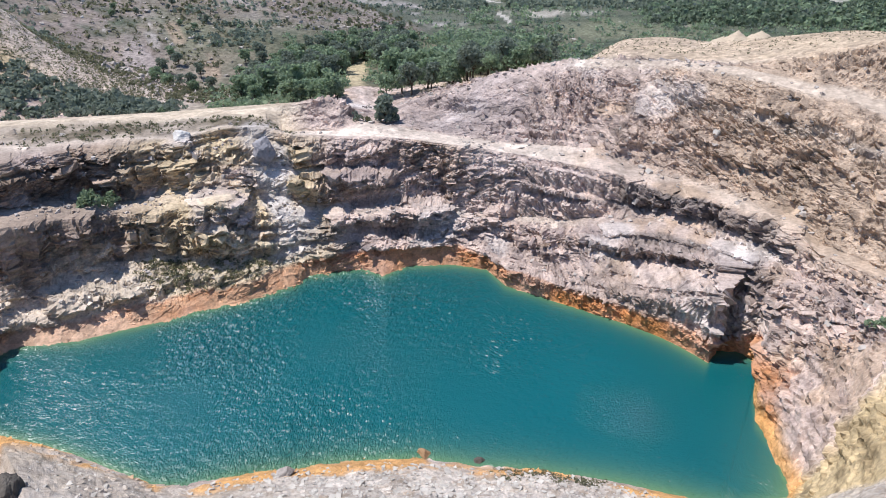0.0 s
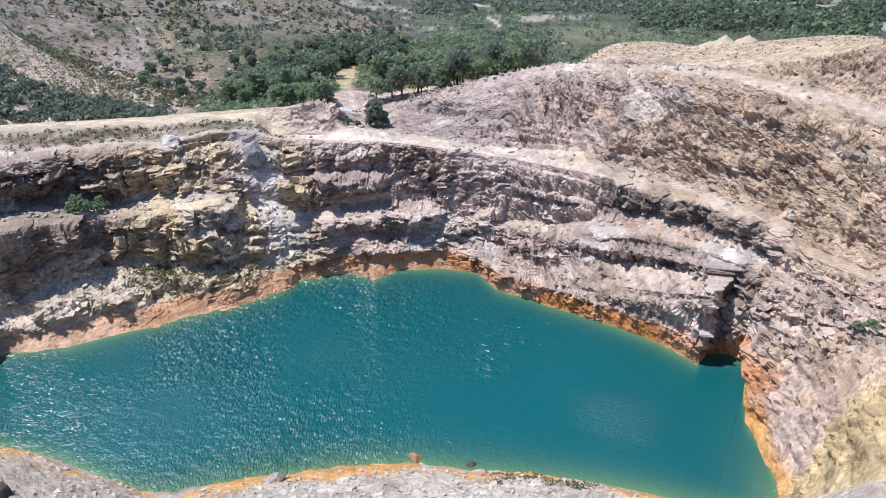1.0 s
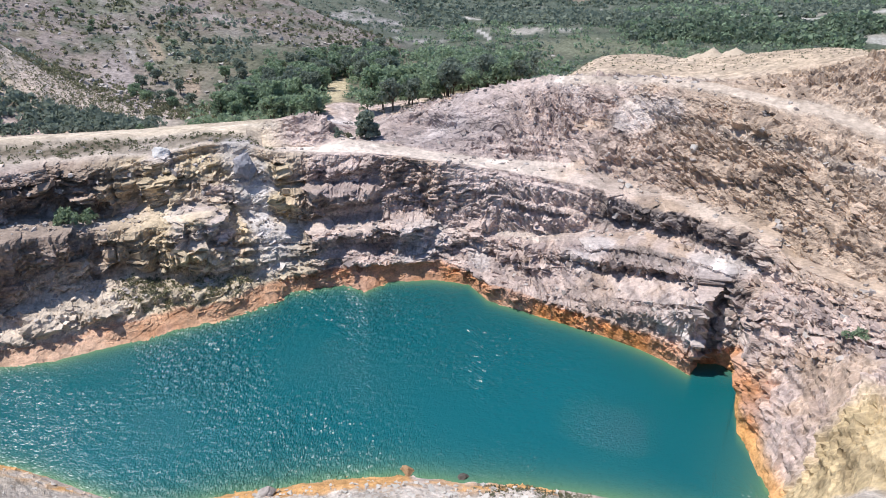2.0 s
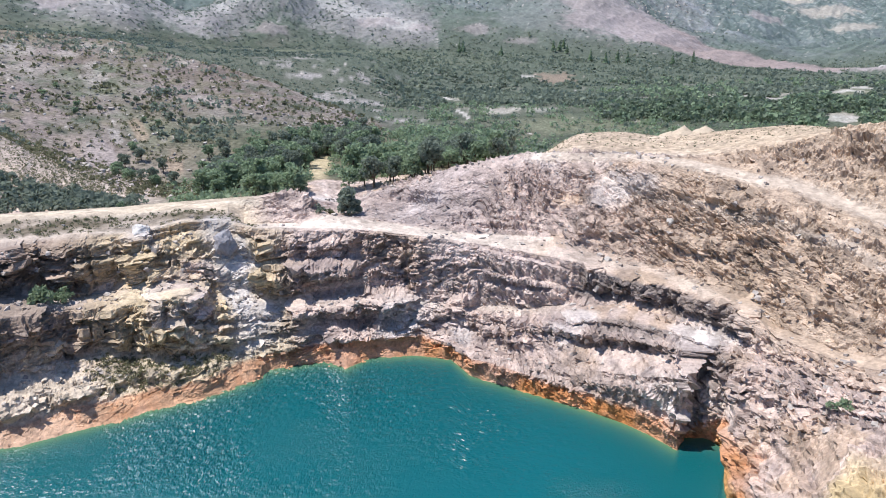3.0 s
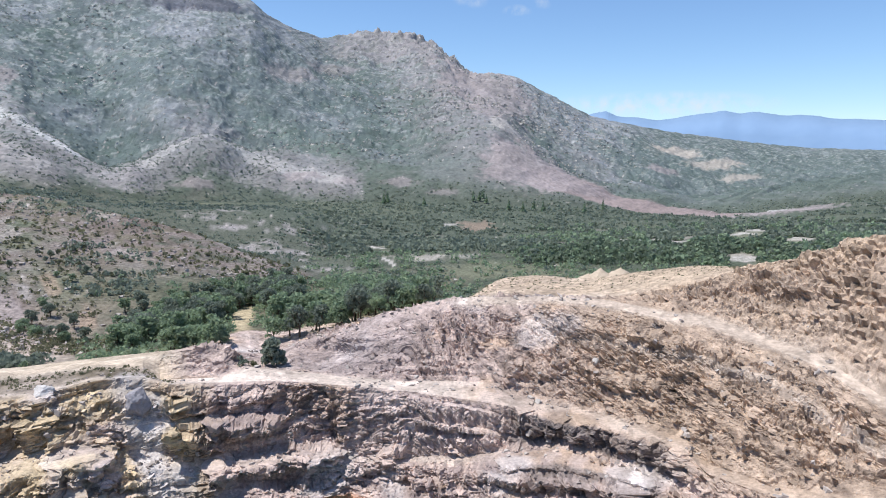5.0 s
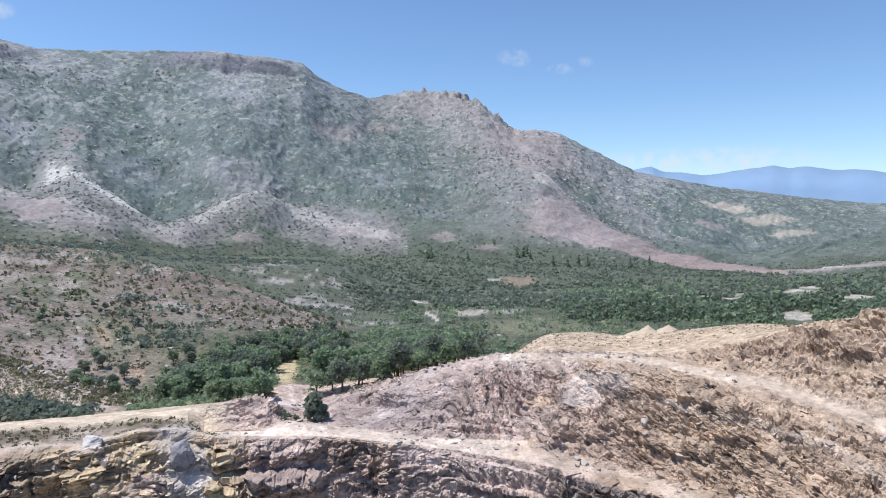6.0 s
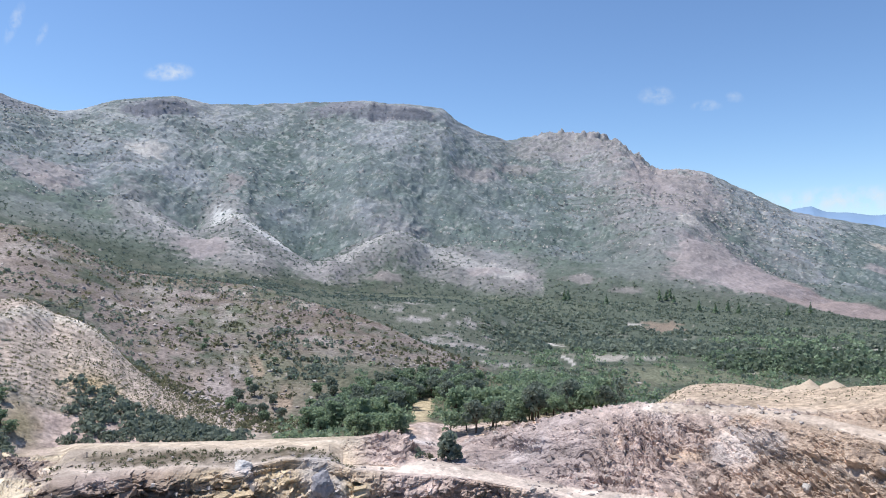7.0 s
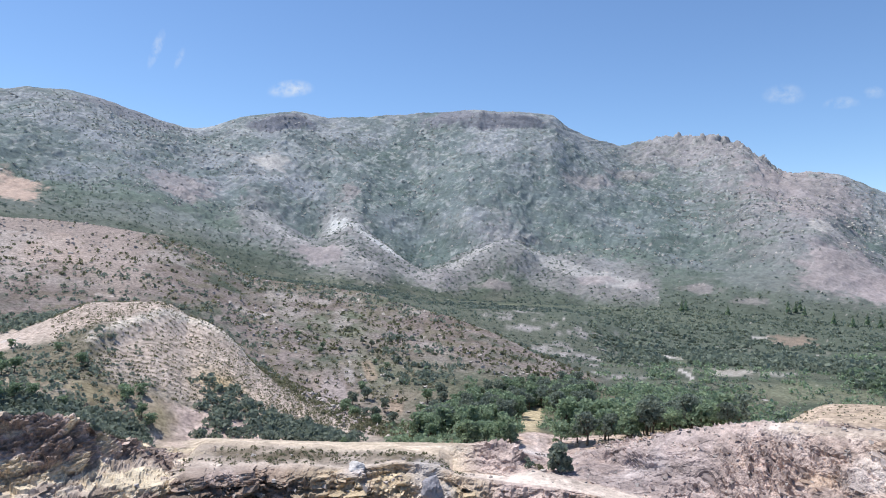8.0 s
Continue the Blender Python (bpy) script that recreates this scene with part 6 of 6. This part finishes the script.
def boulder(b_, d_, size, label, mat, seed, sink=0.3):
    bm = bmesh.new()
    bmesh.ops.create_icosphere(bm, subdivisions=4, radius=1.0)
    r_ = random.Random(seed * 13)
    planes = [(Vector((r_.gauss(0, 1), r_.gauss(0, 1), r_.gauss(0, 1))).normalized(), r_.uniform(0.55, 0.8)) for _ in range(13)]
    for v in bm.verts:
        q = v.co.copy()
        for way, reach in planes:               # broken faces
            over = q.dot(way) - reach
            if over > 0:
                q = q - way * over
        k = 1.15 + 0.08 * noise.noise(q * 9 + Vector((seed, 7, 0))) + 0.15 * noise.noise(q * 1.3 + Vector((seed * 9.0, 0, 0))) + 0.1 * noise.noise(q * 4 + Vector((seed, 0, 5)))
        cell = noise.cell(q * 1.7 + Vector((seed, 3, 0)))
        v.co = Vector((q.x * size[0], q.y * size[1], q.z * size[2])) * (k + 0.02 * cell)
    me = bpy.data.meshes.new("boulder")
    bm.to_mesh(me)
    bm.free()
    me.materials.append(mat)
    at_ = spot_at(b_, d_)
    ob = tagged(new("boulder", me), label, "boulder", "boulders round the lake")
    ob.matrix_basis = pose(at_.x, at_.y, at_.z + size[2] * (1 - 2 * sink) * 0.5, 0, 0, 40 * seed)


boulder(22.0, 9.0, (1.6, 1.2, 0.85), "large white boulder on the quarry rim", STONE_WHITE, 1, 0.25)
boulder(-22.9, 10.81, (0.7, 0.6, 0.7), "white block perched on the rocky slope", STONE_PALE, 2)
boulder(-17.9, 9.54, (0.7, 0.6, 0.5), "white block lying on the ledge", STONE_PALE, 3)
boulder(2.2, 2.03, (1.0, 0.7, 0.5), "ochre rock awash at the lake edge", STONE_OCHRE, 4)
boulder(-4.2, 2.03, (0.9, 0.45, 0.4), "dark flat rock standing in the shallows", STONE_DARK, 5)
boulder(42.2, 1.55, (2.2, 1.6, 1.9), "dark brown rock standing on the bank", STONE_DARK, 7)
boulder(15.7, 8.68, (2.9, 1.8, 2.6), "blue-grey rock outcrop at the top of the pale chute", STONE_BLUE, 8, 0.55)
boulder(18.0, 1.93, (1.2, 0.8, 0.7), "grey rock on the pale lake bank", STONE, 6)


def spoil_pile(b_, d_, wide, tall, seed):
    """A tipped cone of pale spoil with an uneven flank."""
    bm = bmesh.new()
    rings, sides = 7, 20
    prev = None
    tip = bm.verts.new((0, 0, tall))
    for k in range(1, rings + 1):
        rad = wide * k / rings
        ring = []
        for a in range(sides):
            t_ = a * 2 * math.pi / sides
            q = Vector((math.cos(t_) * rad, math.sin(t_) * rad, seed * 3.0))
            w = 1 + 0.25 * noise.noise(q * 0.8)
            ring.append(bm.verts.new((q.x * w, q.y * w, tall * (1 - (k / rings) ** 0.85) - 0.25 * (k == rings) + 0.12 * noise.noise(q * 1.9))))
        for a in range(sides):
            if prev:
                bm.faces.new((prev[a], ring[a], ring[(a + 1) % sides], prev[(a + 1) % sides]))
            else:
                bm.faces.new((tip, ring[a], ring[(a + 1) % sides]))
        prev = ring
    me = bpy.data.meshes.new("spoil_pile")
    bm.to_mesh(me)
    bm.free()
    me.materials.append(SPOIL)
    at_ = spot_at(b_, d_)
    tagged(new("spoil_pile", me), "pale heap of tipped quarry spoil", "spoil pile", "spoil piles on the plateau").matrix_basis = pose(at_.x, at_.y, at_.z - 0.1)


spoil_pile(-23.0, 14.95, 3.2, 2.3, 1)
spoil_pile(-24.6, 14.96, 3.0, 1.7, 2)
spoil_pile(-22.0, 14.97, 2.4, 1.2, 3)


# ---- thin clouds, far off ----
VAPOUR, nt, b = material("cloud_glow", 1.0, 0.0)
b.inputs["Base Color"].default_value = (0.9, 0.92, 0.95, 1)
co = nt.nodes.new("ShaderNodeTexCoord")
fray = node(nt, "TexNoise", Scale=0.012, Detail=5.0, Roughness=0.6)
nt.links.new(co.outputs["Object"], fray.inputs["Vector"])
fade = nt.nodes.new("ShaderNodeAttribute")
fade.attribute_name = "thickness"
much = nt.nodes.new("ShaderNodeMath")
much.operation = "MULTIPLY"
span = nt.nodes.new("ShaderNodeMapRange")
span.inputs[1].default_value, span.inputs[2].default_value = 0.36, 0.66
nt.links.new(fray.outputs[0], span.inputs[0])
nt.links.new(span.outputs[0], much.inputs[0])
nt.links.new(fade.outputs["Fac"], much.inputs[1])
# clouds give off their own white instead of catching the sun
white = nt.nodes.new("ShaderNodeEmission")
white.inputs[0].default_value, white.inputs[1].default_value = (0.85, 0.92, 1.0, 1), 0.85
clear_ = nt.nodes.new("ShaderNodeBsdfTransparent")
mixed = nt.nodes.new("ShaderNodeMixShader")
nt.links.new(much.outputs[0], mixed.inputs[0])
nt.links.new(clear_.outputs[0], mixed.inputs[1])
nt.links.new(white.outputs[0], mixed.inputs[2])
nt.links.new(mixed.outputs[0], nt.nodes["Material Output"].inputs["Surface"])


def cloud(bearing, height, wide, tall, dense, lean=0.0):
    """A wisp of cloud nearly 5 km off, a shallow bowed sheet that thins to its rim."""
    d_ = 4870.0
    a0 = radians(bearing)
    nu, nv = 24, 12
    vs, th = [], []
    for j in range(nv + 1):
        for i in range(nu + 1):
            u, v = 2 * i / nu - 1, 2 * j / nv - 1
            a = a0 + radians(wide) * u
            h = 52 + d_ * math.tan(radians(height)) + d_ * radians(tall) * (v + lean * u)
            dd = d_ + 60 * u * u
            vs.append((-dd * math.sin(a), dd * math.cos(a), h))
            th.append(dense * max(0.0, 1 - u * u - v * v) ** 1.2)
    fs = [(j * (nu + 1) + i + 1, j * (nu + 1) + i, (j + 1) * (nu + 1) + i, (j + 1) * (nu + 1) + i + 1) for j in range(nv) for i in range(nu)]
    me = bpy.data.meshes.new("cloud")
    me.from_pydata(vs, [], fs)
    at = me.attributes.new("thickness", "FLOAT", "POINT")
    at.data.foreach_set("value", np.array(th, np.float32))
    me.materials.append(VAPOUR)
    tagged(new("backdrop_cloud", me), "thin white wisp of cloud in the blue sky", "cloud", kind="structure")


cloud(27.9, 13.6, 2.0, 0.8, 0.9, -0.35)
cloud(38.3, 15.7, 0.7, 1.1, 0.5, -1.2)
cloud(36.6, 15.2, 0.5, 0.7, 0.35, -1.0)
cloud(-11.8, 12.6, 1.6, 0.9, 0.45, 0.2)
cloud(-15.6, 11.6, 1.3, 0.5, 0.4, 0.1)
cloud(-17.6, 12.1, 0.8, 0.5, 0.35, 0.2)
cloud(-27.0, 4.1, 10.0, 1.1, 0.75)
